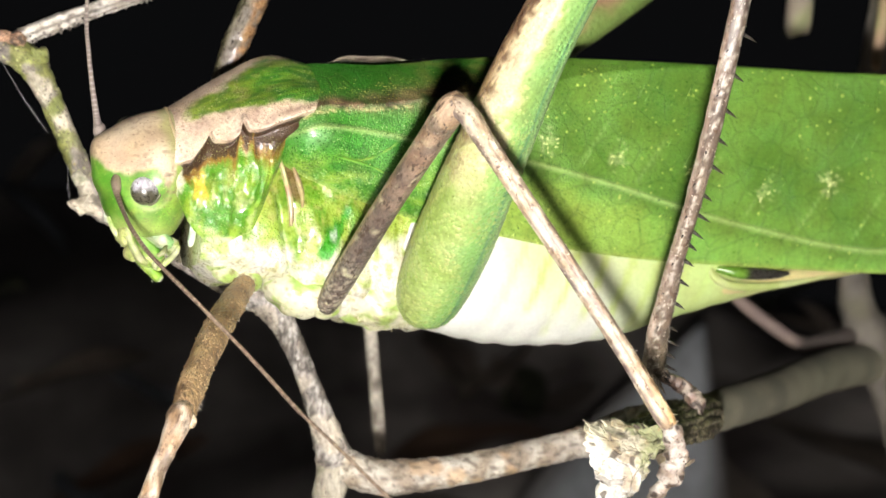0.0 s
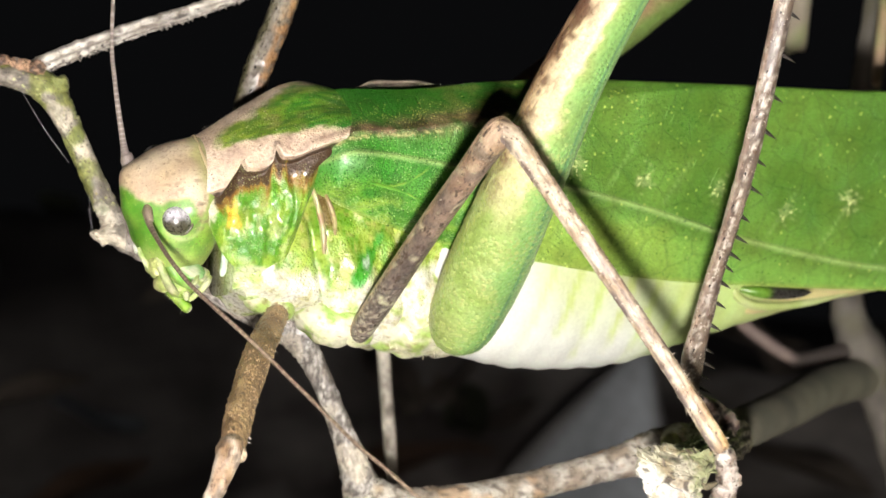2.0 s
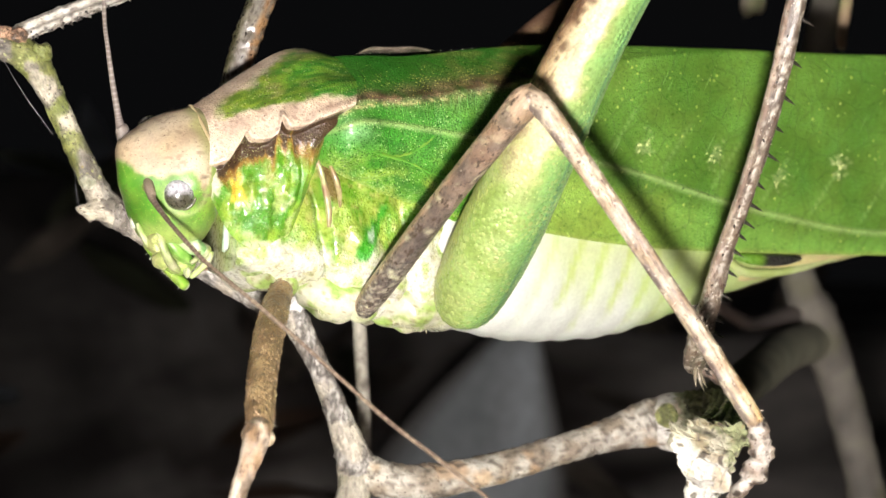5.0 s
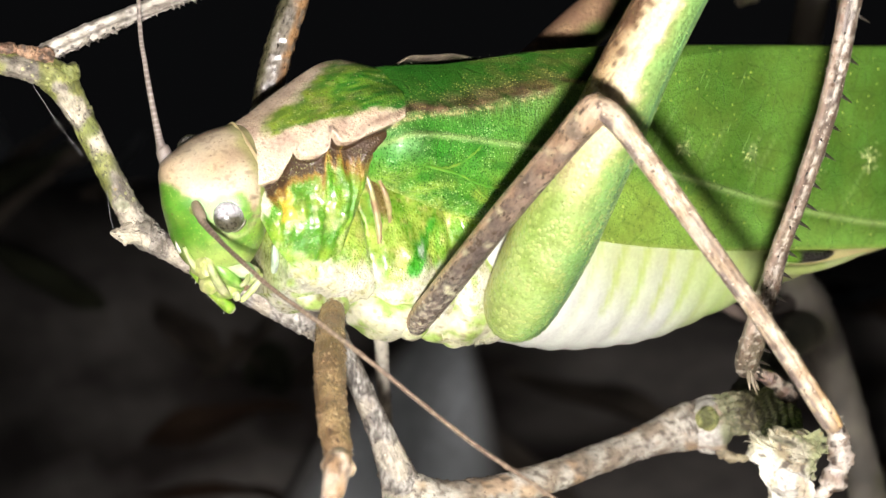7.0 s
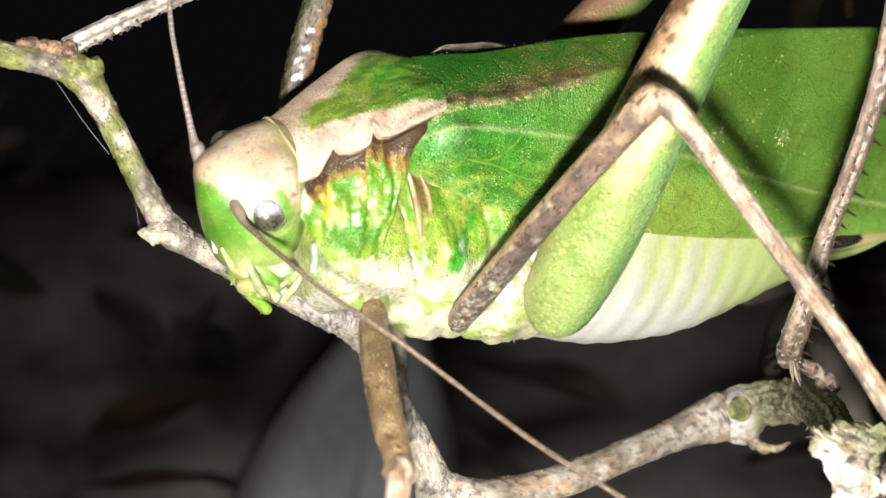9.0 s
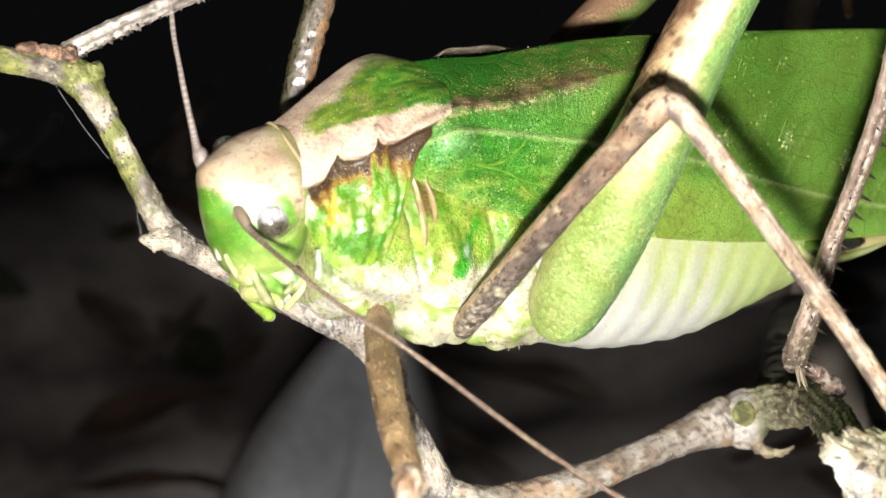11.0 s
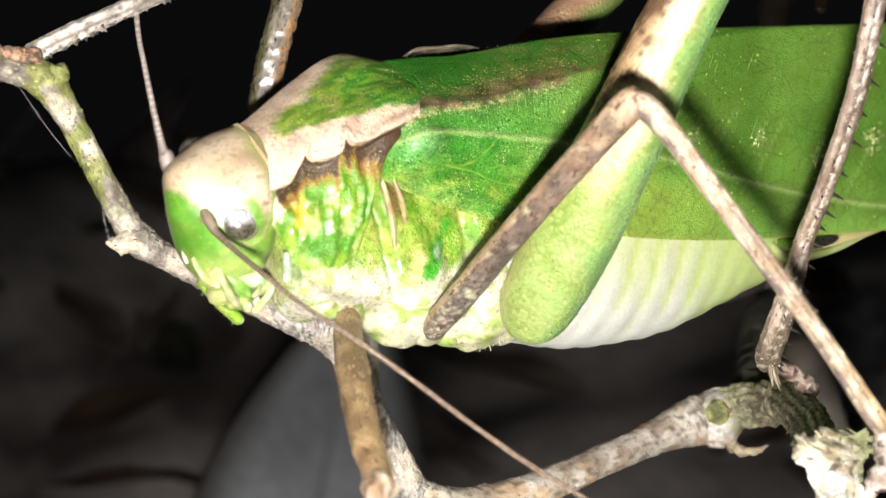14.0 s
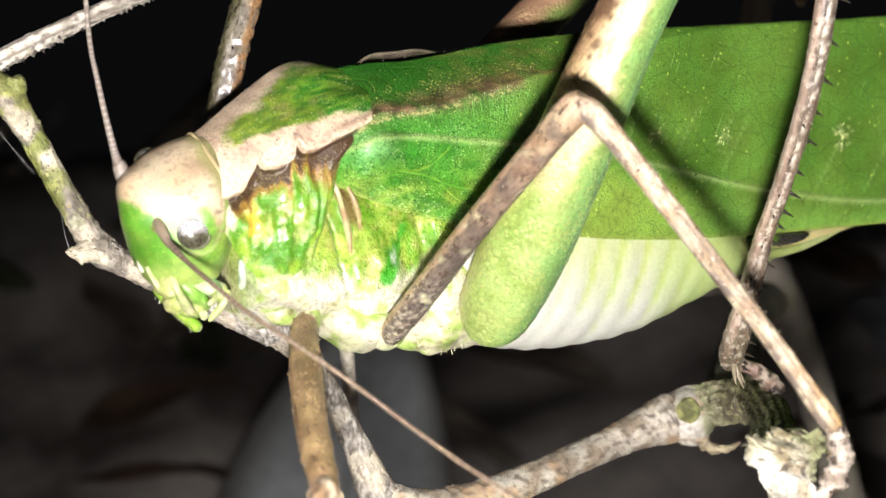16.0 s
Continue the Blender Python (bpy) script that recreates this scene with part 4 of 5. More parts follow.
hairs(ff, FORE_F, 26, 0.28, (0.7, -0.5, -0.4), M_SPINE, (0.55, 0.5, 0.4), 3, "bristle", 0.7, 0.025)
part("fore_tibia", tube(FORE_T, lambda u, v, p: mix(mix((0.58, 0.49, 0.38), (0.30, 0.20, 0.11), 0.5 + 1.6 * n3((p.x * 1.5, p.y * 1.5, p.z * 0.5), 1.1)), (0.10, 0.07, 0.045), 0.8 * ramp(n3((p.x * 1.8, p.y * 1.8, p.z * 0.6), 1.3, 6.0), 0.15, 0.32)), 90, 22, rough=0.14, groove=0.1), M_SHANK, katydid, "pale streaked fore tibia")

def shin_pig(u, v, p):
    w = v if v < 0.75 else v - 1
    c = mix((0.52, 0.45, 0.33), (0.30, 0.22, 0.14), 0.5 + 1.6 * n3(p, 1.1))
    for k in (0.1, 0.34):
        c = mix(c, (0.10, 0.07, 0.045), 0.85 * math.exp(-((w + 0.015 * n3(p, 0.8) - k) / 0.022) ** 2) * ramp(n3(p, 0.9, 20 * k), -0.4, 0.0))
    c = mix(c, (0.42, 0.25, 0.10), 0.8 * ramp(u, 0.6, 0.95) * (1 - ramp(w, 0.2, 0.26)))
    c = mix(c, (0.12, 0.08, 0.055), 0.8 * math.exp(-((w - 0.22) / 0.022) ** 2) * ramp(n3(p, 1.2), -0.4, 0.1))
    return mix(c, (0.13, 0.10, 0.09), 0.85 * ramp(w, 0.3, 0.36) * ramp(n3(p, 0.7, 2.0) + 0.4 * n3(p, 2.2), 0.0, 0.2))


def thigh_pig(u, v, p):
    # tan along the upper edge, dark grey below with cream blotches
    w = (v if v < 0.75 else v - 1) + 0.06 * n3(p, 1.3) + 0.03 * n3(p, 4.0)
    tan = mix((0.46, 0.33, 0.22), (0.30, 0.19, 0.11), 0.4 + 1.4 * n3(p, 1.1))
    dark = mix((0.075, 0.062, 0.052), (0.16, 0.125, 0.10), 0.5 + 1.4 * n3(p, 2.2))
    dark = mix(dark, (0.44, 0.42, 0.27), ramp(n3(p, 1.6, 5.0) + 0.35 * n3(p, 3.5), 0.36, 0.46))
    dark = mix(dark, (0.40, 0.36, 0.27), 0.8 * ramp(n3(p, 5.5, 3.0), 0.12, 0.26) * (1 - ramp(u, 0.3, 0.45)))
    tan = mix(tan, (0.52, 0.48, 0.28), 1 - ramp(u + 0.02 * n3(p, 2.0), 0.03, 0.07))
    dark = mix((0.46, 0.42, 0.24), dark, ramp(u + 0.03 * n3(p, 2.0), 0.05, 0.09))
    return mix(tan, dark, ramp(w, 0.11, 0.16) * (1 - 0.75 * ramp(u + 0.1 * n3(p, 1.0, 2.0), 0.4, 0.75) * (1 - 0.7 * ramp(n3(p, 0.8, 7.0), 0.05, 0.25))))


MID_F = [(2.2, 1.8, -4.7, 0.5), (2.0, 1.0, -4.1, 0.72), (2.1, -1.5, -2.3, 0.8), (2.5, -6.6, 1.7, 0.78), (3.0, -11.5, 5.4, 0.8), (3.2, -13.9, 7.1, 0.88), (3.5, -14.6, 7.5, 0.7)]
MID_T = [(3.0, -14.0, 7.5, 0.6), (3.7, -14.8, 7.0, 0.7), (4.7, -15.8, 5.3, 0.62), (8.9, -17.2, -0.4, 0.55), (12.5, -18.4, -5.4, 0.55), (14.9, -19.1, -8.9, 0.6), (15.4, -19.2, -9.6, 0.45)]
mf = part("mid_femur", tube(MID_F, thigh_pig, 120, 28), M_LEG, katydid, "mottled brown mid femur")
scatter(mf, 700, 0.04, M_GRAIN, lambda p: 0.6 if p.y > -3 else 0.15, 38, 0.6, (0.42, 0.38, 0.3))
hairs(mf, MID_F, 16, 0.2, (-0.6, -0.5, 0.7), M_SPINE, (0.6, 0.55, 0.45), 5, "bristle", 0.9, 0.02)
mt = part("mid_tibia", tube(MID_T, shin_pig, 120, 28, groove=0.16), M_SHANK, katydid, "cream and brown grooved mid tibia")
scatter(mt, 700, 0.05, M_GRAIN, lambda p: 0.35, 41, 0.7, (0.66, 0.58, 0.46))
hairs(mt, MID_T, 24, 0.25, (0.4, -0.4, 0.8), M_SPINE, (0.6, 0.52, 0.4), 6, "bristle", 1.0, 0.022)
for a, b in (((15.4, -19.1, -9.4, 0.42), (15.9, -19.0, -10.5, 0.5)), ((15.9, -19.0, -10.4, 0.5), (16.3, -18.7, -11.6, 0.55)), ((16.3, -18.7, -11.5, 0.5), (16.2, -18.0, -12.8, 0.6)), ((16.2, -18.0, -12.7, 0.35), (15.8, -16.4, -14.4, 0.28))):
    part("tarsal_segment", tube([a, tuple((x + y) / 2 + (0.12 if i == 3 else 0) for i, (x, y) in enumerate(zip(a, b))), b], lambda u, v, p: mix(mix((0.48, 0.44, 0.38), (0.26, 0.2, 0.15), 0.5 + 1.6 * n3(p, 1.2)), (0.06, 0.045, 0.035), ramp(n3(p, 1.8, 3.0), 0.2, 0.35)), 30, 22, rough=0.4, lump=1.6), M_SHANK, katydid)

HIND_F = [(8.1, 0.9, -4.9, 0.9), (8.1, 0.4, -4.3, 1.75), (8.2, -0.7, -2.8, 2.25), (8.5, -3.4, 0.8, 2.45), (8.9, -7.2, 6.0, 2.2), (10.0, -11.0, 12.5, 1.9), (12.6, -16.0, 21.0, 1.5), (16.5, -21.5, 31.0, 1.1), (18.6, -24.0, 35.5, 1.2)]


def femur_pig(u, v, p):
    # going up the thigh: head side at v 0, flank at 0.25, tail side at 0.5
    s = (v if v < 0.75 else v - 1) * 2
    w = s + 0.12 * n3(p, 0.6) + 0.06 * n3(p, 2.0)
    g = mix((0.23, 0.335, 0.075), (0.33, 0.42, 0.14), 0.5 + n3(p, 0.6) + 0.5 * n3(p, 2.5))
    g = mix(g, (0.20, 0.37, 0.105), ramp(w, 0.5, 0.8))
    up = ramp(u + 0.03 * n3(p, 1.0), 0.42, 0.54)
    c = mix(g, (0.37, 0.31, 0.10), (1 - ramp(w, -0.05, 0.28)) * (1 - up) * (0.75 + 0.8 * n3(p, 1.6)))
    # tan edge, running into a cream stripe painted for the ridge's highlight
    tan = mix((0.40, 0.26, 0.14), (0.66, 0.56, 0.34), ramp(w, 0.16, 0.42))
    c = mix(c, tan, up * (1 - ramp(w, 0.5, 0.62)))
    blotch = ramp(n3(p, 0.9, 3.0) + 0.7 * n3(p, 2.6, 1.0) - 0.45 * w, -0.14, -0.02) * (1 - ramp(w, 0.26, 0.46))
    c = mix(c, (0.13, 0.07, 0.04), up * blotch * 0.9)
    c = mix(c, (0.30, 0.46, 0.24), 0.6 * ramp(s, 0.88, 0.95))
    return mix(c, (0.05, 0.17, 0.11), 0.75 * math.exp(-((s - 0.86) / 0.018) ** 2))


hf = part("hind_femur", tube(HIND_F, femur_pig, 200, 96, streak=1.0, shape=lambda u, v: 0.06 * math.exp(-((v - 0.27) / 0.03) ** 2) * ramp(u, 0.4, 0.5) - 0.05 * math.exp(-((v - 0.4) / 0.05) ** 2)), M_FEMUR, katydid, "thick green hind femur, tan along its upper edge")
scatter(hf, 8000, 0.13, M_PEBBLE, lambda p: (0.7 + 0.9 * n3((p.x * 1.4, p.y, p.z * 1.4), 0.5)) * (1 - ramp(p.z, 5, 10)), 45, 0.3, (0.44, 0.46, 0.16), dome=True, much=(0.0, 0.5))
scatter(hf, 2000, 0.045, M_GRAIN, lambda p: (0.5 + 0.8 * n3(p, 0.5)) * (1 - 0.5 * ramp(p.z, 4, 8)) * (1 - ramp(p.z, 14, 18)), 39, 0.55, (0.46, 0.56, 0.18))
def shank_pig(u, v, p):
    # going down: tail side at v 0, head side at 0.5
    w = v if v < 0.75 else v - 1
    c = mix((0.44, 0.34, 0.27), (0.28, 0.20, 0.15), 0.5 + 1.4 * n3(p, 0.9))
    dark = mix((0.16, 0.12, 0.085), (0.075, 0.055, 0.04), 0.5 + 1.5 * n3(p, 1.2))
    c = mix(dark, c, ramp(w + 0.04 * n3(p, 1.5), 0.30, 0.36))
    c = mix(c, (0.5, 0.45, 0.38), math.exp(-((w - 0.24) / 0.03) ** 2) * ramp(n3(p, 4.0), -0.1, 0.15))
    c = mix(c, (0.10, 0.085, 0.05), 0.7 * ramp(u, 0.74, 0.86))
    return mix(c, (0.5, 0.46, 0.38), 0.6 * ramp(n3(p, 2.6, 9.0), 0.28, 0.4))


HIND_T = [(18.8, -24.0, 35.6, 0.9), (19.4, -21.0, 28.0, 0.62), (20.0, -16.2, 15.5, 0.62), (19.9, -14.2, 8.6, 0.6), (20.4, -11.2, 3.2, 0.56), (20.7, -9.3, 0.3, 0.56), (21.0, -7.0, -4.2, 0.72), (21.9, -4.9, -6.8, 0.8), (22.2, -4.4, -7.6, 0.5)]
ht = part("hind_tibia", tube(HIND_T, shank_pig, 200, 36, groove=0.14, rough=0.08), M_SHANK, katydid, "long greyish-brown hind tibia")
hairs(ht, HIND_T, 26, 0.75, (0.9, -0.35, -0.15), M_SPINE, (0.03, 0.025, 0.02), 8, "spine", 0.12, 0.085)
scatter(ht, 1600, 0.05, M_GRAIN, lambda p: 0.4, 40, 0.7, (0.62, 0.56, 0.46))
hairs(ht, HIND_T, 40, 0.22, (-0.3, -0.9, 0.1), M_SPINE, (0.6, 0.55, 0.46), 12, "bristle", 1.0, 0.022)
hairs(ht, HIND_T, 18, 0.4, (-0.7, -0.7, -0.1), M_SPINE, (0.05, 0.04, 0.03), 9, "spine", 0.2, 0.05)
HIND_TARSUS = lambda u, v, p: mix(mix((0.33, 0.28, 0.22), (0.17, 0.11, 0.08), 0.5 + 1.6 * n3(p, 1.3)), (0.04, 0.03, 0.026), 0.9 * ramp(n3(p, 2.0, 3.0), 0.08, 0.25))
for a, b in (((22.0, -4.6, -7.1, 0.3), (23.3, -4.4, -7.7, 0.34)), ((23.2, -4.4, -7.6, 0.32), (24.6, -4.8, -8.3, 0.42)), ((24.5, -4.8, -8.2, 0.4), (25.3, -5.2, -9.5, 0.46)), ((25.2, -5.1, -9.4, 0.38), (24.9, -5.0, -11.1, 0.3))):
    part("tarsal_segment", tube([a, tuple((x + y) / 2 + (0.12 if i == 3 else 0) for i, (x, y) in enumerate(zip(a, b))), b], HIND_TARSUS, 36, 24, rough=0.35, lump=2.2), M_SHANK, katydid)

for tip in ((21.5, -5.6, -8.6), (22.3, -5.4, -8.9), (22.9, -4.9, -8.7)):
    part("spur", tube([(21.9, -5.0, -7.2, 0.16), (*(V(21.9, -5.0, -7.2).lerp(V(*tip), 0.55) + V(-0.12, -0.1, 0)), 0.13), (*tip, 0.02)], plain((0.26, 0.22, 0.15)), 10, 8), M_SPINE, ht)
FAR_F = [(8.0, 8.2, 3.0, 1.6), (13.0, 8.8, 8.6, 1.8), (19.4, 9.6, 14.0, 1.65), (25.2, 10.0, 18.3, 1.5), (36.0, 11.5, 26.5, 1.2), (42.0, 12.5, 31.0, 1.1)]
part("hind_femur", tube(FAR_F, lambda u, v, p: mix((0.36, 0.22, 0.13), (0.16, 0.24, 0.06), ramp((v if v < 0.75 else v - 1) + 0.1 * n3(p, 0.6), 0.22, 0.34)), 60, 20, streak=1.0), M_FEMUR, katydid, "far hind femur, brown above and green below")

# ---- the twigs that carry it ----
def bark_pig(a, b, moss=(0.2, 0.22, 0.08), k=0.0, much=0.4):
    def f(u, v, p):
        c = mix(a, b, 0.5 + 1.5 * n3(p, 0.55, k))
        return mix(c, moss, ramp(n3(p, 0.35, k + 5), 0.5 - much, 0.9 - much) * 0.8)
    return f


GREY = bark_pig((0.36, 0.33, 0.26), (0.22, 0.19, 0.14))


def stem_pig(u, v, p):
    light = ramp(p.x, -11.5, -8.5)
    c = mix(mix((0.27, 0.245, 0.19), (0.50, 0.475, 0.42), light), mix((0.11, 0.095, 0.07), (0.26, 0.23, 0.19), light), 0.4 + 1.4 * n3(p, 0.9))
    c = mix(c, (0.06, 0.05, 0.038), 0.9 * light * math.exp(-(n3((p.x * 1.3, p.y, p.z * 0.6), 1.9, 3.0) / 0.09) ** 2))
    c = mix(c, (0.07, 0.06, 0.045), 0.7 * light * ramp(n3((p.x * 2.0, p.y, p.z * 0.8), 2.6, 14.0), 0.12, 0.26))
    c = mix(c, (0.10, 0.085, 0.065), 0.6 * ramp(n3(p, 2.6, 4.0), 0.22, 0.4))
    moss = mix((0.25, 0.265, 0.08), (0.13, 0.145, 0.04), 0.5 + 1.4 * n3(p, 1.6))
    c = mix(c, moss, (1 - ramp(p.x, -13.0, -11.0)) * ramp(n3(p, 0.7, 2.0) + 0.3 * n3(p, 2.0), -0.3, 0.0))
    return mix(c, (0.48, 0.43, 0.33), ramp(n3(p, 0.55, 8.0), 0.14, 0.24) * 0.8)


def grooved_pig(u, v, p):
    c = mix((0.58, 0.55, 0.48), (0.36, 0.33, 0.27), 0.5 + 1.4 * n3(p, 1.2))
    for k in (0.12, 0.3, 0.42):
        c = mix(c, (0.10, 0.08, 0.06), 0.8 * math.exp(-(((v + 0.02 * n3(p, 0.7)) - k) / 0.03) ** 2) * ramp(n3(p, 0.6, 9.0 * k), -0.5, -0.1))
    return mix(c, (0.12, 0.09, 0.07), 0.7 * ramp(n3(p, 2.4), 0.25, 0.4))


def joint_pig(u, v, p):
    c = mix((0.56, 0.53, 0.47), (0.38, 0.36, 0.31), 0.5 + 1.4 * n3(p, 0.8))
    c = mix(c, (0.42, 0.28, 0.16), 0.6 * ramp(n3(p, 0.7, 3.0), 0.15, 0.4))
    c = mix(c, (0.20, 0.22, 0.11), 0.85 * ramp(p.x - 0.9 * (p.y - 5.0) + 0.8 * n3(p, 1.2), 27.9, 29.1))
    return mix(c, (0.14, 0.12, 0.10), 0.5 * ramp(n3(p, 2.6, 5.0), 0.25, 0.4))


def mossy_pig(u, v, p):
    c = mix((0.17, 0.16, 0.085), (0.06, 0.05, 0.03), 0.5 + 1.6 * n3(p, 1.5))
    ridge = math.sin(v * 2 * math.pi * 13 + u * 14 + 2.2 * n3((u * 9, v * 4, 1)))
    # hollows between the ridges darkened in the pigment, as crease shade
    c = mix(c, (0.025, 0.02, 0.014), 0.75 * ramp(-ridge, 0.1, 0.8))
    c = mix(c, (0.19, 0.20, 0.11), 0.7 * (1 - ramp(u, 0.08, 0.22)))
    return mix(c, (0.32, 0.29, 0.19), 0.7 * ramp(n3(p, 3.2, 2.0), 0.2, 0.36))


twig = thing("twig", (6, 9, -60), "zigzag grey-brown twig with mossy bark and swollen joints", "twig")
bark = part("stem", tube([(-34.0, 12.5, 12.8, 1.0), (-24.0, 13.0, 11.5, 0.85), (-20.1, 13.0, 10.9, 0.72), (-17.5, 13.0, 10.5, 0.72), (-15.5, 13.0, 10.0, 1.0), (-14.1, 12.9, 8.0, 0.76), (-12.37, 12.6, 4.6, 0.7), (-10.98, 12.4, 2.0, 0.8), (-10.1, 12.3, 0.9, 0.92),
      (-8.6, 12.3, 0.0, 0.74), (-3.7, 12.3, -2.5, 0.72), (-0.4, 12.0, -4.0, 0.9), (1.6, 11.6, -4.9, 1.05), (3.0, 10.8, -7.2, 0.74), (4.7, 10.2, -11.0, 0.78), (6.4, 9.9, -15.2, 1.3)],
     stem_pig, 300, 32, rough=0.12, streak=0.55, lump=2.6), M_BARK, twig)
scatter(bark, 5200, 0.07, M_BARK, lambda p: 0.35 + 0.9 * n3(p, 0.7), 52, 0.5, (0.06, 0.05, 0.035), much=(0.0, 0.7))
scatter(bark, 1600, 0.11, M_LICHEN, lambda p: (0.2 + n3(p, 0.5, 3.0)) * (1 - ramp(p.x, -12, -9)), 53, 0.35, (0.36, 0.37, 0.16), dome=True)
bark = part("stem", tube([(6.4, 9.9, -15.0, 1.1), (9.0, 8.4, -15.8, 1.2), (14.2, 7.6, -15.1, 1.05), (20.0, 7.5, -13.75, 0.98), (24.0, 7.0, -12.65, 1.12), (26.6, 6.3, -11.85, 1.6), (28.2, 5.4, -11.5, 1.5)],
     lambda u, v, p: mix(mix(mix((0.46, 0.43, 0.36), (0.25, 0.205, 0.15), 0.4 + 1.6 * n3(p, 0.8)), (0.36, 0.23, 0.12), ramp(n3(p, 0.7, 3.0), 0.15, 0.4) * 0.7), (0.10, 0.08, 0.06), 0.8 * ramp(n3((p.x * 0.6, p.y, p.z * 1.5), 2.6, 6.0), 0.12, 0.3)), 180, 32, rough=0.11, streak=0.6, lump=2.4), M_PALE_BARK, twig)
scatter(bark, 4200, 0.07, M_PALE_BARK, lambda p: 0.3 + 0.9 * n3(p, 0.7), 54, 0.5, (0.10, 0.08, 0.055), much=(0.0, 0.8))
part("swollen_joint", blob((27.8, 5.6, -11.75), (1.85, 1.75, 1.9), joint_pig, 0.14, 0.8, 60, 70), M_PALE_BARK, twig, "pale swollen joint with greenish crust")
part("stem", tube([(28.2, 5.4, -11.2, 1.3), (29.4, 3.2, -10.8, 1.4), (28.5, 0.0, -10.4, 1.3), (24.5, -5.0, -10.5, 1.15), (20.0, -10.0, -10.7, 1.1), (15.6, -14.6, -10.9, 1.1), (13.8, -17.4, -11.1, 1.1)],
     mossy_pig, 220, 90, rough=0.17, lump=1.2, shape=lambda u, v: 0.08 * math.sin(v * 2 * math.pi * 13 + u * 14 + 2.2 * n3((u * 9, v * 4, 1)))), M_WET_BARK, twig, "dark ridged mossy stem behind the lichen")
part("stem", tube([(6.4, 9.9, -15.0, 1.2), (6.0, 9.8, -18.0, 1.1), (6.4, 10.0, -30.0, 1.3), (5.0, 9.0, -62.0, 1.6), (6.0, 12.0, -96.0, 1.9)], GREY, 60, 14, rough=0.14), M_BARK, twig)
MOSSY = [(28.6, 4.6, -11.0, 1.35), (29.4, 3.2, -10.8, 1.4), (28.5, 0.0, -10.4, 1.3), (24.5, -5.0, -10.5, 1.15), (20.0, -10.0, -10.7, 1.1)]
hairs(twig, MOSSY, 16, 0.5, (-0.5, -0.6, 0.5), M_WET_BARK, (0.10, 0.09, 0.045), 81, "moss_strand", 0.9, 0.06)
hairs(twig, MOSSY, 12, 0.5, (-0.6, -0.6, 0.1), M_WET_BARK, (0.22, 0.20, 0.11), 82, "moss_strand", 0.9, 0.05)
pale_shoot = part("side_shoot", tube([(-15.9, 12.8, 10.4, 0.6), (-16.2, 13.4, 11.2, 0.62), (-12.8, 12.5, 13.05, 0.58), (-9.6, 11.6, 14.5, 0.53), (-6.1, 11.0, 15.95, 0.48), (4.0, 9.0, 20.6, 0.48)], grooved_pig, 160, 40, rough=0.14, groove=0.26, lump=2.0), M_BARK, twig, "pale grey dead side shoot")
scatter(pale_shoot, 1500, 0.11, M_BARK, lambda p: 0.5 * ramp(-(p.z - 13.0 - 0.44 * (p.x + 12.8)), 0.1, 0.5), 51, 0.8, (0.03, 0.025, 0.02), much=(0.3, 1.0))
for c, r in (((-17.3, 12.6, 11.35), (0.9, 0.5, 0.4)), ((-16.4, 12.4, 11.2), (0.6, 0.5, 0.45)), ((-18.6, 12.7, 11.45), (0.8, 0.5, 0.35))):
    part("bud_scale", blob(c, r, lambda u, v, p: mix(mix((0.34, 0.21, 0.13), (0.18, 0.11, 0.07), 0.5 + 1.5 * n3(p, 2.0)), (0.05, 0.04, 0.03), 0.8 * ramp(n3(p, 3.0, 2.0), 0.1, 0.3)), 0.5, 1.8, 30, 36), M_BARK, twig, "flaky reddish-brown bud scale")
part("side_shoot", tube([(-4.4, 11.6, -2.4, 0.8), (-3.85, 10.4, 5.0, 0.95), (-3.0, 9.3, 11.2, 0.9), (-1.65, 9.2, 15.3, 0.88), (1.25, 9.2, 24.0, 0.8), (6.2, 9.0, 34.0, 0.7)], lambda u, v, p: mix(mix((0.085, 0.08, 0.04), (0.16, 0.14, 0.11), ramp(v + 0.1 * n3(p, 1.2), 0.1, 0.25)), (0.28, 0.16, 0.075), ramp(v + 0.08 * n3(p, 1.0), 0.28, 0.36) * (0.8 + 1.6 * n3(p, 2.0))), 220, 36, rough=0.1, lump=1.8, groove=0.05), M_SHOOT, twig, "glossy brown upright shoot")
part("side_shoot", tube([(-3.0, 11.8, -2.6, 0.6), (4.0, 15.0, 1.0, 0.6), (10.0, 20.5, 1.0, 0.55), (12.6, 23.2, -4.0, 0.55), (13.9, 24.8, -7.8, 0.5), (16.3, 28.0, -15.2, 0.48), (16.5, 28.2, -15.8, 0.3)], lambda u, v, p: mix((0.40, 0.37, 0.3), (0.16, 0.14, 0.11), ramp(n3(p, 0.8), 0.0, 0.4)), 70, 12, rough=0.1), M_BARK, twig, "thin spotted hanging shoot")
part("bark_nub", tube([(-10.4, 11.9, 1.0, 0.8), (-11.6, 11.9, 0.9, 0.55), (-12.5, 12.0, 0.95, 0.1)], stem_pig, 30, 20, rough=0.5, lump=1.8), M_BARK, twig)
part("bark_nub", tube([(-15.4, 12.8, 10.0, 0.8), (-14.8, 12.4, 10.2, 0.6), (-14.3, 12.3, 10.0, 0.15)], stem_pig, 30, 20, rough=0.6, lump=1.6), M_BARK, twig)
part("leaf_scar", blob((26.6, 4.3, -11.2), (0.8, 0.8, 0.3), lambda u, v, p: mix((0.07, 0.075, 0.022), (0.20, 0.20, 0.07), 0.5 + 1.6 * n3(p, 1.8)), 0.15, 1.2, axis=(0.68, 0.73, 0.0)), M_BARK, twig, "sunken oval olive leaf scar")
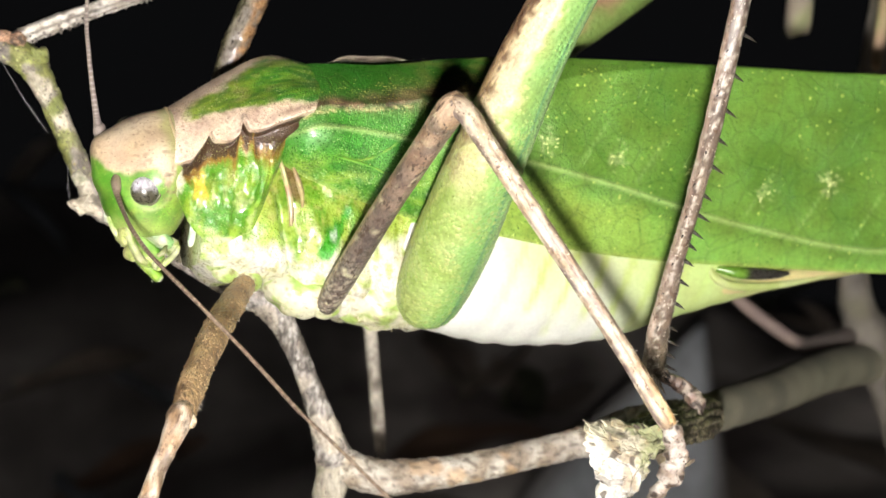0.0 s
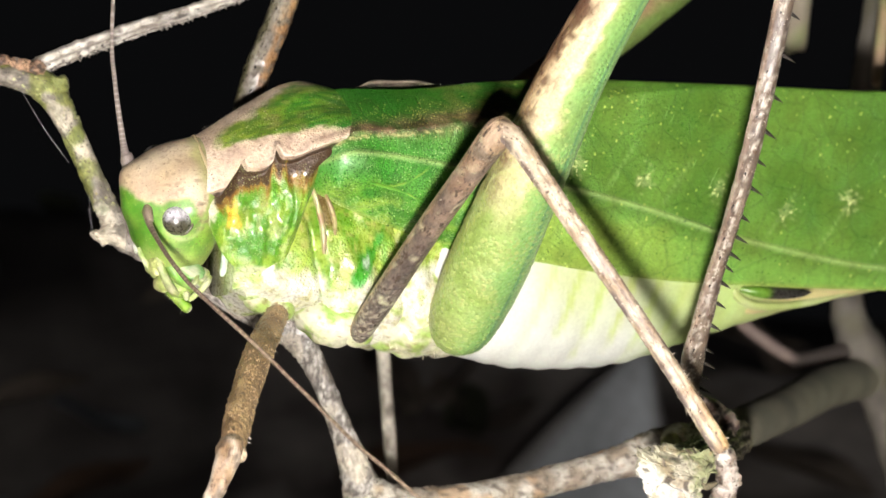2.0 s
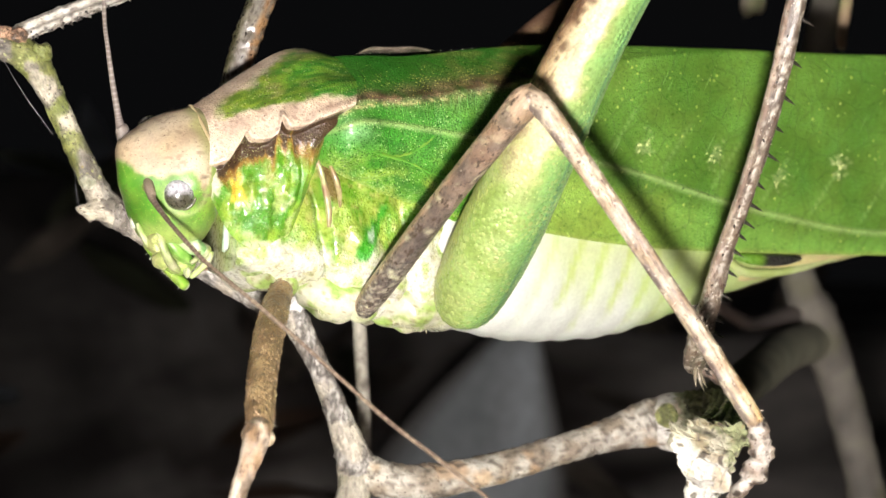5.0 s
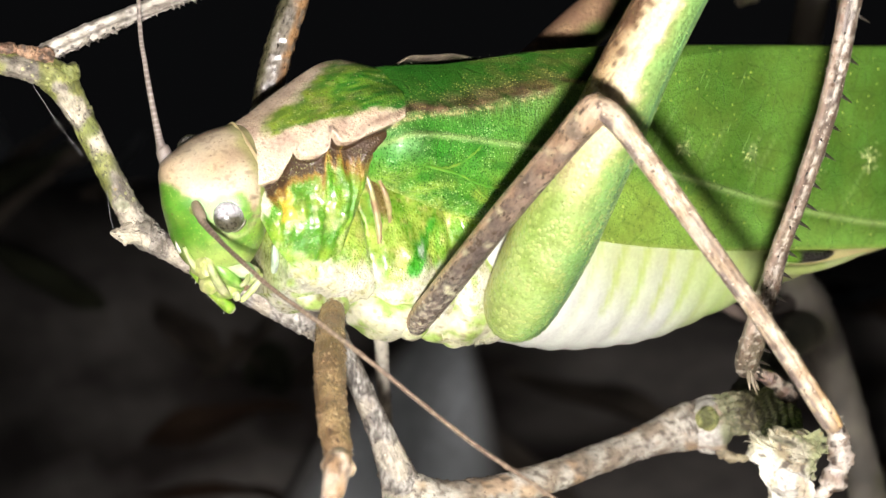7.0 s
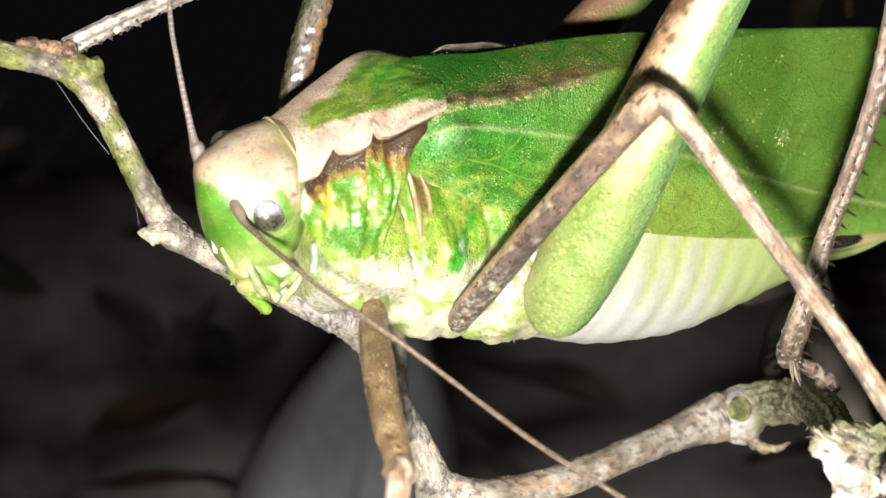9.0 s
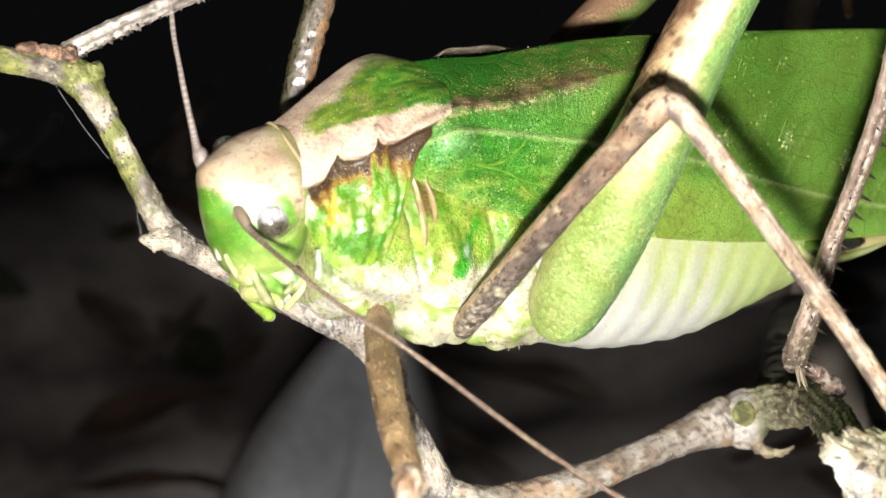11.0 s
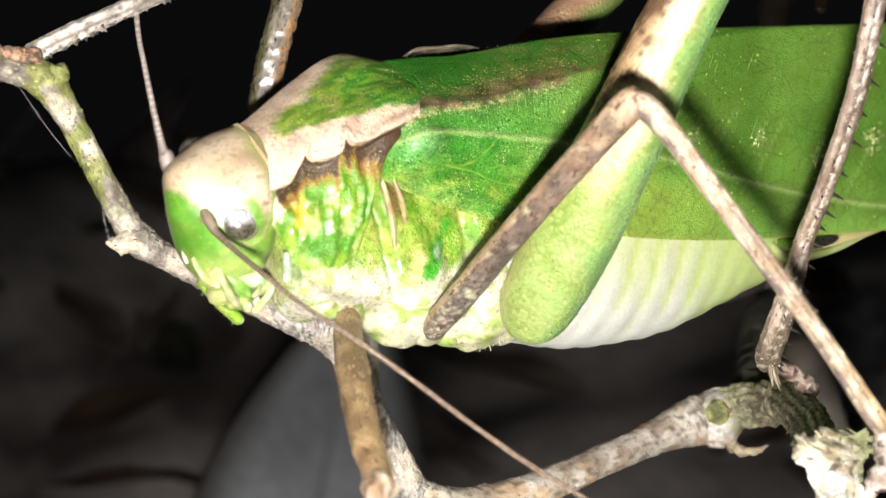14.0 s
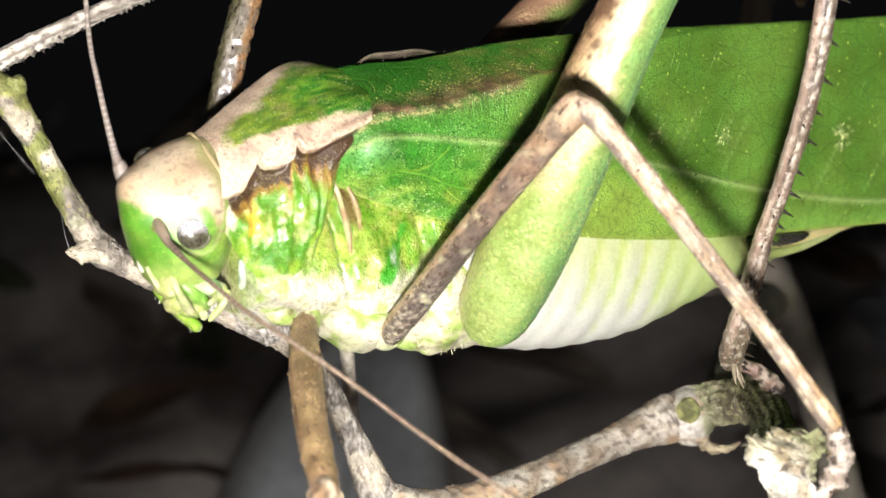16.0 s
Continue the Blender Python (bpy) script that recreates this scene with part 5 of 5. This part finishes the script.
part("bark_nub", tube([(28.0, 5.0, -13.0, 0.6), (28.2, 4.4, -13.6, 0.4), (28.6, 3.9, -13.9, 0.3), (29.3, 3.4, -13.8, 0.2), (29.8, 3.0, -13.5, 0.1)], bark_pig((0.32, 0.27, 0.17), (0.10, 0.07, 0.05)), 40, 18, rough=0.6, lump=2.4), M_BARK, twig)
part("lichen_spot", blob((1.9, 10.9, -4.6), (0.7, 0.5, 0.6), plain((0.62, 0.62, 0.58)), 0.4, 1.5), M_LICHEN, twig, "white lichen spot")
part("lichen_spot", blob((-11.9, 11.8, 2.6), (0.5, 0.2, 0.45), lambda u, v, p: mix((0.24, 0.24, 0.16), (0.5, 0.48, 0.36), 0.5 + 1.5 * n3(p, 2.5)), 0.3, 2.0), M_LICHEN, twig, "small grey-green lichen disc")
M_SILK = skin("silk", 0.3, 0.2, 3.0, 0.0)
for a, b in (((-17.2, 12.6, 9.7), (-14.0, 12.4, 5.4)), ((-12.6, 12.2, 3.4), (-12.3, 12.0, 1.1))):
    part("silk_thread", tube([(*a, 0.006), (*(V(*a).lerp(V(*b), 0.5) + V(-0.05, 0, -0.12)), 0.006), (*b, 0.006)], plain((0.3, 0.3, 0.3)), 14, 5), M_SILK, twig)
lichen = thing("lichen_clump", (13.2, -18.0, -12), "crusty cream-white lichen clump on the twig's broken end", "lichen")


def crust_pig(u, v, p):
    c = mix((0.40, 0.375, 0.27), (0.22, 0.235, 0.12), ramp(0.4 * n3(p, 4.0) + n3(p, 0.6, 1.0) + 0.35 * (p.x - 13.2) + 0.25 * (p.z + 11.5), -0.05, 0.45))
    c = mix(c, (0.50, 0.485, 0.42), ramp(-p.z - 0.5 * (p.x - 13.2) + n3(p, 0.8), 11.0, 12.4))
    c = mix(c, (0.30, 0.24, 0.14), 0.7 * ramp(n3(p, 1.1, 8.0), 0.22, 0.36))
    # dark noise spots stand in for shaded crevices
    return mix(c, (0.07, 0.055, 0.04), 0.9 * ramp(n3(p, 1.9, 5.0), 0.33, 0.44))


def crust(c, r, k):
    """A crumpled lump: its skin is creased into ridges and torn at the rim."""
    c = Vector(c)

    def where(u, v):
        a, b = math.pi * (0.02 + 0.96 * u), 2 * math.pi * v
        d = V(math.sin(a) * math.cos(b), math.sin(a) * math.sin(b), math.cos(a))
        p = V(d.x * r[0], d.y * r[1], d.z * r[2])
        q = c + p
        f = 1.0 + 0.35 * n3(q, 0.6, k) - 0.4 * abs(n3(q, 0.8, k)) + 0.14 * abs(n3(q, 2.2, k + 3)) + 0.06 * n3(q, 5.0, k)
        return c + p * f

    return sheet(90, 120, where, crust_pig, True, True)


CORES = (((13.5, -17.6, -10.8), (2.0, 1.3, 1.1)), ((13.2, -17.9, -11.9), (1.9, 1.0, 1.3)), ((12.8, -18.2, -13.2), (1.15, 0.65, 1.5)), ((14.5, -17.3, -10.7), (1.1, 1.0, 1.0)), ((12.2, -17.3, -10.7), (1.1, 1.0, 0.8)), ((12.7, -18.3, -14.6), (0.6, 0.4, 1.1)))
for k, (c, r) in enumerate(CORES):
    part("crust", crust(c, r, 3.0 * k), M_LICHEN, lichen)


def flake(c, tilt, w, k):
    """A thin torn scale, curled at its rim."""
    q = Vector((0, 0, 1)).rotation_difference(Vector(tilt))

    def where(u, v):
        a, b = math.pi * (0.02 + 0.96 * u), 2 * math.pi * v
        out = w * math.sin(a) * (1 + 0.45 * n3((math.cos(b) * 1.4, math.sin(b) * 1.4, k)) + 0.3 * n3((math.cos(b) * 4, math.sin(b) * 4, k)))
        p = V(out * math.cos(b), out * math.sin(b), 0.07 * math.cos(a) + 0.35 * out * out / w * (0.5 + n3((math.cos(b), math.sin(b), k + 5))))
        p.rotate(q)
        return Vector(c) + p

    return sheet(10, 36, where, crust_pig, True, True)


rnd = random.Random(5)
for k in range(30):
    c, r = CORES[k % 6]
    d = V(rnd.uniform(-1, 1), rnd.uniform(-1.2, 0.2), rnd.uniform(-1, 1)).normalized()
    at = V(c[0] + d.x * r[0] * 0.85, c[1] + d.y * r[1] * 0.85, c[2] + d.z * r[2] * 0.85)
    tilt = (d + V(rnd.uniform(-1, 1), rnd.uniform(-1, 1), rnd.uniform(-1, 1)) * 0.7).normalized()
    part("flake", flake(at, tilt, rnd.uniform(0.4, 0.95), k * 1.7), M_LICHEN, lichen)
for k in range(16):
    b = V(rnd.uniform(11.2, 14.6), rnd.uniform(-18.2, -16.8), -10.0 + rnd.uniform(-0.6, 0.2))
    tip = b + V(rnd.uniform(-0.9, 0.5), rnd.uniform(-0.5, 0.2), rnd.uniform(0.05, 0.6))
    part("splinter", tube([(*b, 0.09), (*(b.lerp(tip, 0.5) + V(0, 0, 0.08)), 0.06), (*tip, 0.01)], crust_pig, 8, 6, rough=0.4, lump=3.0), M_LICHEN, lichen)

# ---- what stands behind ----
bush = thing("bush_branch", (95, 40, -100), "grey-brown bare branches of a bush standing behind", "branch")
BG = bark_pig((0.16, 0.145, 0.115), (0.08, 0.073, 0.06), (0.12, 0.115, 0.07), 6.0)
part("stem", tube([(95, 40, -100, 2.2), (84, 36, -60, 2.0), (76, 37, -30, 1.9), (73.5, 38, -19, 1.8), (70.8, 38.7, -10.5, 1.9), (68.2, 39, -5.5, 2.2), (65.8, 39, 0.5, 1.4), (64, 36, 14, 1.4), (58, 26, 30, 1.3), (40, 16, 32, 1.0)], BG, 70, 14, rough=0.15), M_SMOOTH_BARK, bush)
part("side_shoot", tube([(69.6, 39.4, -7.4, 1.5), (65.5, 37.0, -7.5, 1.85), (58, 31.0, -8.1, 1.8), (50, 23.6, -9.1, 1.7), (42, 16.0, -9.9, 1.6), (34, 8.6, -10.6, 1.5), (29.6, 4.6, -11.0, 1.3)], lambda u, v, p: mix((0.17, 0.165, 0.115), (0.25, 0.24, 0.165), 0.5 + 1.4 * n3(p, 0.3)), 70, 16, rough=0.1), M_SMOOTH_BARK, bush, "thick olive-grey side branch")
# darkened in colour towards the stem so the added join sinks into the dark
part("side_shoot", tube([(67, 39, -4.6, 1.0), (62, 39, -5.8, 0.7), (59.5, 39, -5.5, 0.6), (54, 39, -2.4, 0.6), (48, 38, 2.0, 0.5)], lambda u, v, p: mix(mix((0.26, 0.20, 0.165), (0.17, 0.13, 0.11), 0.5 + n3(p, 0.5)), (0.045, 0.036, 0.03), ramp(p.x, 58.5, 61.0)), 30, 10), M_SMOOTH_BARK, bush)
part("side_shoot", tube([(58, 26, 30, 0.8), (54.5, 20, 25, 0.6), (53.5, 19.4, 17.7, 0.45), (53.5, 19.4, 17.2, 0.2)], bark_pig((0.42, 0.30, 0.2), (0.3, 0.2, 0.12)), 24, 10), M_SMOOTH_BARK, bush)
part("side_shoot", tube([(58, 27, 33, 1.2), (53.5, 29, 30, 1.2), (52.2, 29, 25, 1.15), (51.9, 29, 21, 1.1), (51.9, 29, 20.4, 0.6)], bark_pig((0.32, 0.28, 0.21), (0.24, 0.2, 0.15)), 24, 10), M_SMOOTH_BARK, bush)


def leaf(w, l, curl, pig, bend=0.0):
    """A leaf blade along x, l long and w wide at most, with a raised midrib, as a closed thin solid."""
    def where(u, v):
        side = math.sin(math.pi * min(u * 0.96 + 0.02, 1.0)) ** 1.15
        s = (v - 0.5) * 2
        return V(l * u, w * 0.5 * s * side, curl * s * s * side * w * 0.2 + bend * l * u * u + 0.012 * l * n3((u * 6, s * 2, l)))
    bm = sheet(30, 17, where, pig)
    geo = bmesh.ops.solidify(bm, geom=list(bm.faces), thickness=0.25)
    return bm


def ground_z(x, y):
    d, side = 0.545 * x + 0.839 * y, 0.839 * x - 0.545 * y
    crest = 20 - 36 * ramp(side, -80, 60)
    rough = 9 * noise.noise((x * 0.018, y * 0.018, 0)) + 4 * noise.noise((x * 0.05, y * 0.05, 4))
    return -100 + (100 + crest) * ramp(d, 200, 520) + rough * (1 - ramp(d, 600, 1000))


def ground():
    bm = bmesh.new()
    lay = bm.verts.layers.float_color.new("pig")
    flow = bm.verts.layers.float_vector.new("flow")
    n = 150
    def g(k):
        s = 2 * k / n - 1
        return (400 * s + 60000 * s ** 9)
    grid = []
    for i in range(n + 1):
        row = []
        for j in range(n + 1):
            x, y = g(i), g(j) + 150
            w = bm.verts.new((x, y, ground_z(x, y)))
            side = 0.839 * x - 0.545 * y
            # uneven lighting of the bank painted into its colour, dimmer to the left
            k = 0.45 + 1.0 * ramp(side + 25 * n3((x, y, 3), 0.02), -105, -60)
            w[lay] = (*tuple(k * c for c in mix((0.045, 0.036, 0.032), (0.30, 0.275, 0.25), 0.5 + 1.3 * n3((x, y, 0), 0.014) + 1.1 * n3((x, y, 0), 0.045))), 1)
            w[flow] = w.co
            row.append(w)
        grid.append(row)
    for i in range(n):
        for j in range(n):
            bm.faces.new((grid[i][j], grid[i + 1][j], grid[i + 1][j + 1], grid[i][j + 1]))
    return bm


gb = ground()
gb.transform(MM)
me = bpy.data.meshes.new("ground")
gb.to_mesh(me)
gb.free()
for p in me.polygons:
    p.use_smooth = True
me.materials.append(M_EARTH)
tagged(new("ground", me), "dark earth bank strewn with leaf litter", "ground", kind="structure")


pale = thing("fallen_leaf", (120, 240, -70), "large pale grey dead leaf standing on the bank", "leaf")
# rim fades to dark in the colour, standing in for a soft-focus edge
bm = leaf(50, 146, 0.5, lambda u, v, p: mix(mix((0.58, 0.62, 0.64), (0.38, 0.41, 0.42), 0.5 + 1.5 * n3(p, 0.05)), (0.12, 0.11, 0.10), ramp(abs(v - 0.5), 0.3, 0.5)))
tip, foot = V(178.5, 265.6, -12), V(116.5, 231.6, -135)
ax = (tip - foot).normalized()
nrm = (TOWARDS - ax * TOWARDS.dot(ax)).normalized()
wid = nrm.cross(ax)
bm.transform(Matrix.Translation(foot) @ Matrix((ax, wid, nrm)).transposed().to_4x4())
part("blade", bm, M_DRY, pale)
at = Matrix.Translation(foot) @ Matrix((ax, wid, nrm)).transposed().to_4x4()
for name, keys in (("midrib", [(2, 0, 0.4, 1.2), (40, 0, 0.6, 1.0), (90, 0, 0.6, 0.7), (126, 0, 0.4, 0.2)]), ("stalk", [(-24, 2, -4, 1.0), (-10, 0, -1, 1.1), (6, 0, 0.2, 1.1)])):
    rib = tube(keys, plain((0.36, 0.38, 0.385)), 30, 8)
    rib.transform(at)
    part(name, rib, M_DRY, pale)


def litter():
    """Dead leaves strewn over the bank, one mesh."""
    rnd = random.Random(17)
    out = bpy.data.meshes.new("leaf_litter")
    bm = bmesh.new()
    lay = bm.verts.layers.float_color.new("pig")
    flow = bm.verts.layers.float_vector.new("flow")
    for k in range(110):
        d, side = rnd.uniform(190, 560), rnd.uniform(-260, 230)
        x, y = 0.545 * d + 0.839 * side, 0.839 * d - 0.545 * side
        l, w = rnd.uniform(22, 55), rnd.uniform(9, 22)
        turn, lift, lean = rnd.uniform(0, 6.28), rnd.uniform(-0.2, 0.9), rnd.uniform(-0.5, 0.5)
        col = rnd.choice(((0.16, 0.10, 0.065), (0.24, 0.20, 0.16), (0.11, 0.12, 0.07), (0.20, 0.22, 0.24), (0.08, 0.06, 0.05), (0.30, 0.25, 0.2)))
        m = Matrix.Translation((x, y, ground_z(x, y) + 3)) @ Euler((lean, -lift, turn)).to_matrix().to_4x4()
        rows = []
        for i in range(9):
            u = i / 8
            half = 0.5 * w * math.sin(math.pi * (0.03 + 0.94 * u)) ** 0.9
            row = []
            for j in range(5):
                q = (j - 2) / 2
                p = m @ V(l * (u - 0.3), half * q, 0.3 * half * q * q + 4 * n3((u * 2, q, k)))
                v = bm.verts.new(p)
                v[lay], v[flow] = (*mix(col, tuple(c * 0.45 for c in col), 0.5 + 1.5 * n3(p, 0.08)), 1), p
                row.append(v)
            rows.append(row)
        for a, b in zip(rows, rows[1:]):
            for j in range(4):
                bm.faces.new((a[j], a[j + 1], b[j + 1], b[j]))
    bmesh.ops.solidify(bm, geom=list(bm.faces), thickness=0.4)
    bm.transform(MM)
    bm.to_mesh(out)
    bm.free()
    out.materials.append(M_DRY)
    return tagged(new("leaf_litter", out), "brown and grey dead leaves strewn over the bank", "leaf litter", kind="stuff")


litter()

# ---- the torch beside the lens, which moves with it ----
torch = new("torch")
tagged(torch, "small black torch held beside the camera, switched on", "torch")
ROOTS[torch] = MM @ V(0, 0, 0)
M_TORCH = skin("torch_body", 0.5, 0.1, 2.0, 0.05)
M_LED = bpy.data.materials.new("led")
M_LED.use_nodes = True
led = M_LED.node_tree.nodes["Principled BSDF"]
led.inputs["Base Color"].default_value = (0.8, 0.8, 0.8, 1)
led.inputs["Emission Color"].default_value = (1.0, 0.937, 0.915, 1)
led.inputs["Emission Strength"].default_value = TORCH_STRENGTH
part("housing", tube([(0, 0, 26, 4.2), (0, 0, 20, 4.5), (0, 0, 14, 4.5), (0, 0, 8, 4.5), (0, 0, 2, 4.5)], plain((0.02, 0.02, 0.02)), 30, 24), M_TORCH, torch)
part("lens", tube([(0, 0, 2.0, 3.8), (0, 0, 1.4, 3.8), (0, 0, 0.8, 3.8), (0, 0, 0.2, 3.7)], plain((0.8, 0.8, 0.8)), 8, 20), M_LED, torch)


def motions():
    walk(torch, [(t, look(eye, target, roll) @ Matrix.Translation((0.0, -0.0148, 0.0))) for t, eye, target, roll in PATH])


motions()
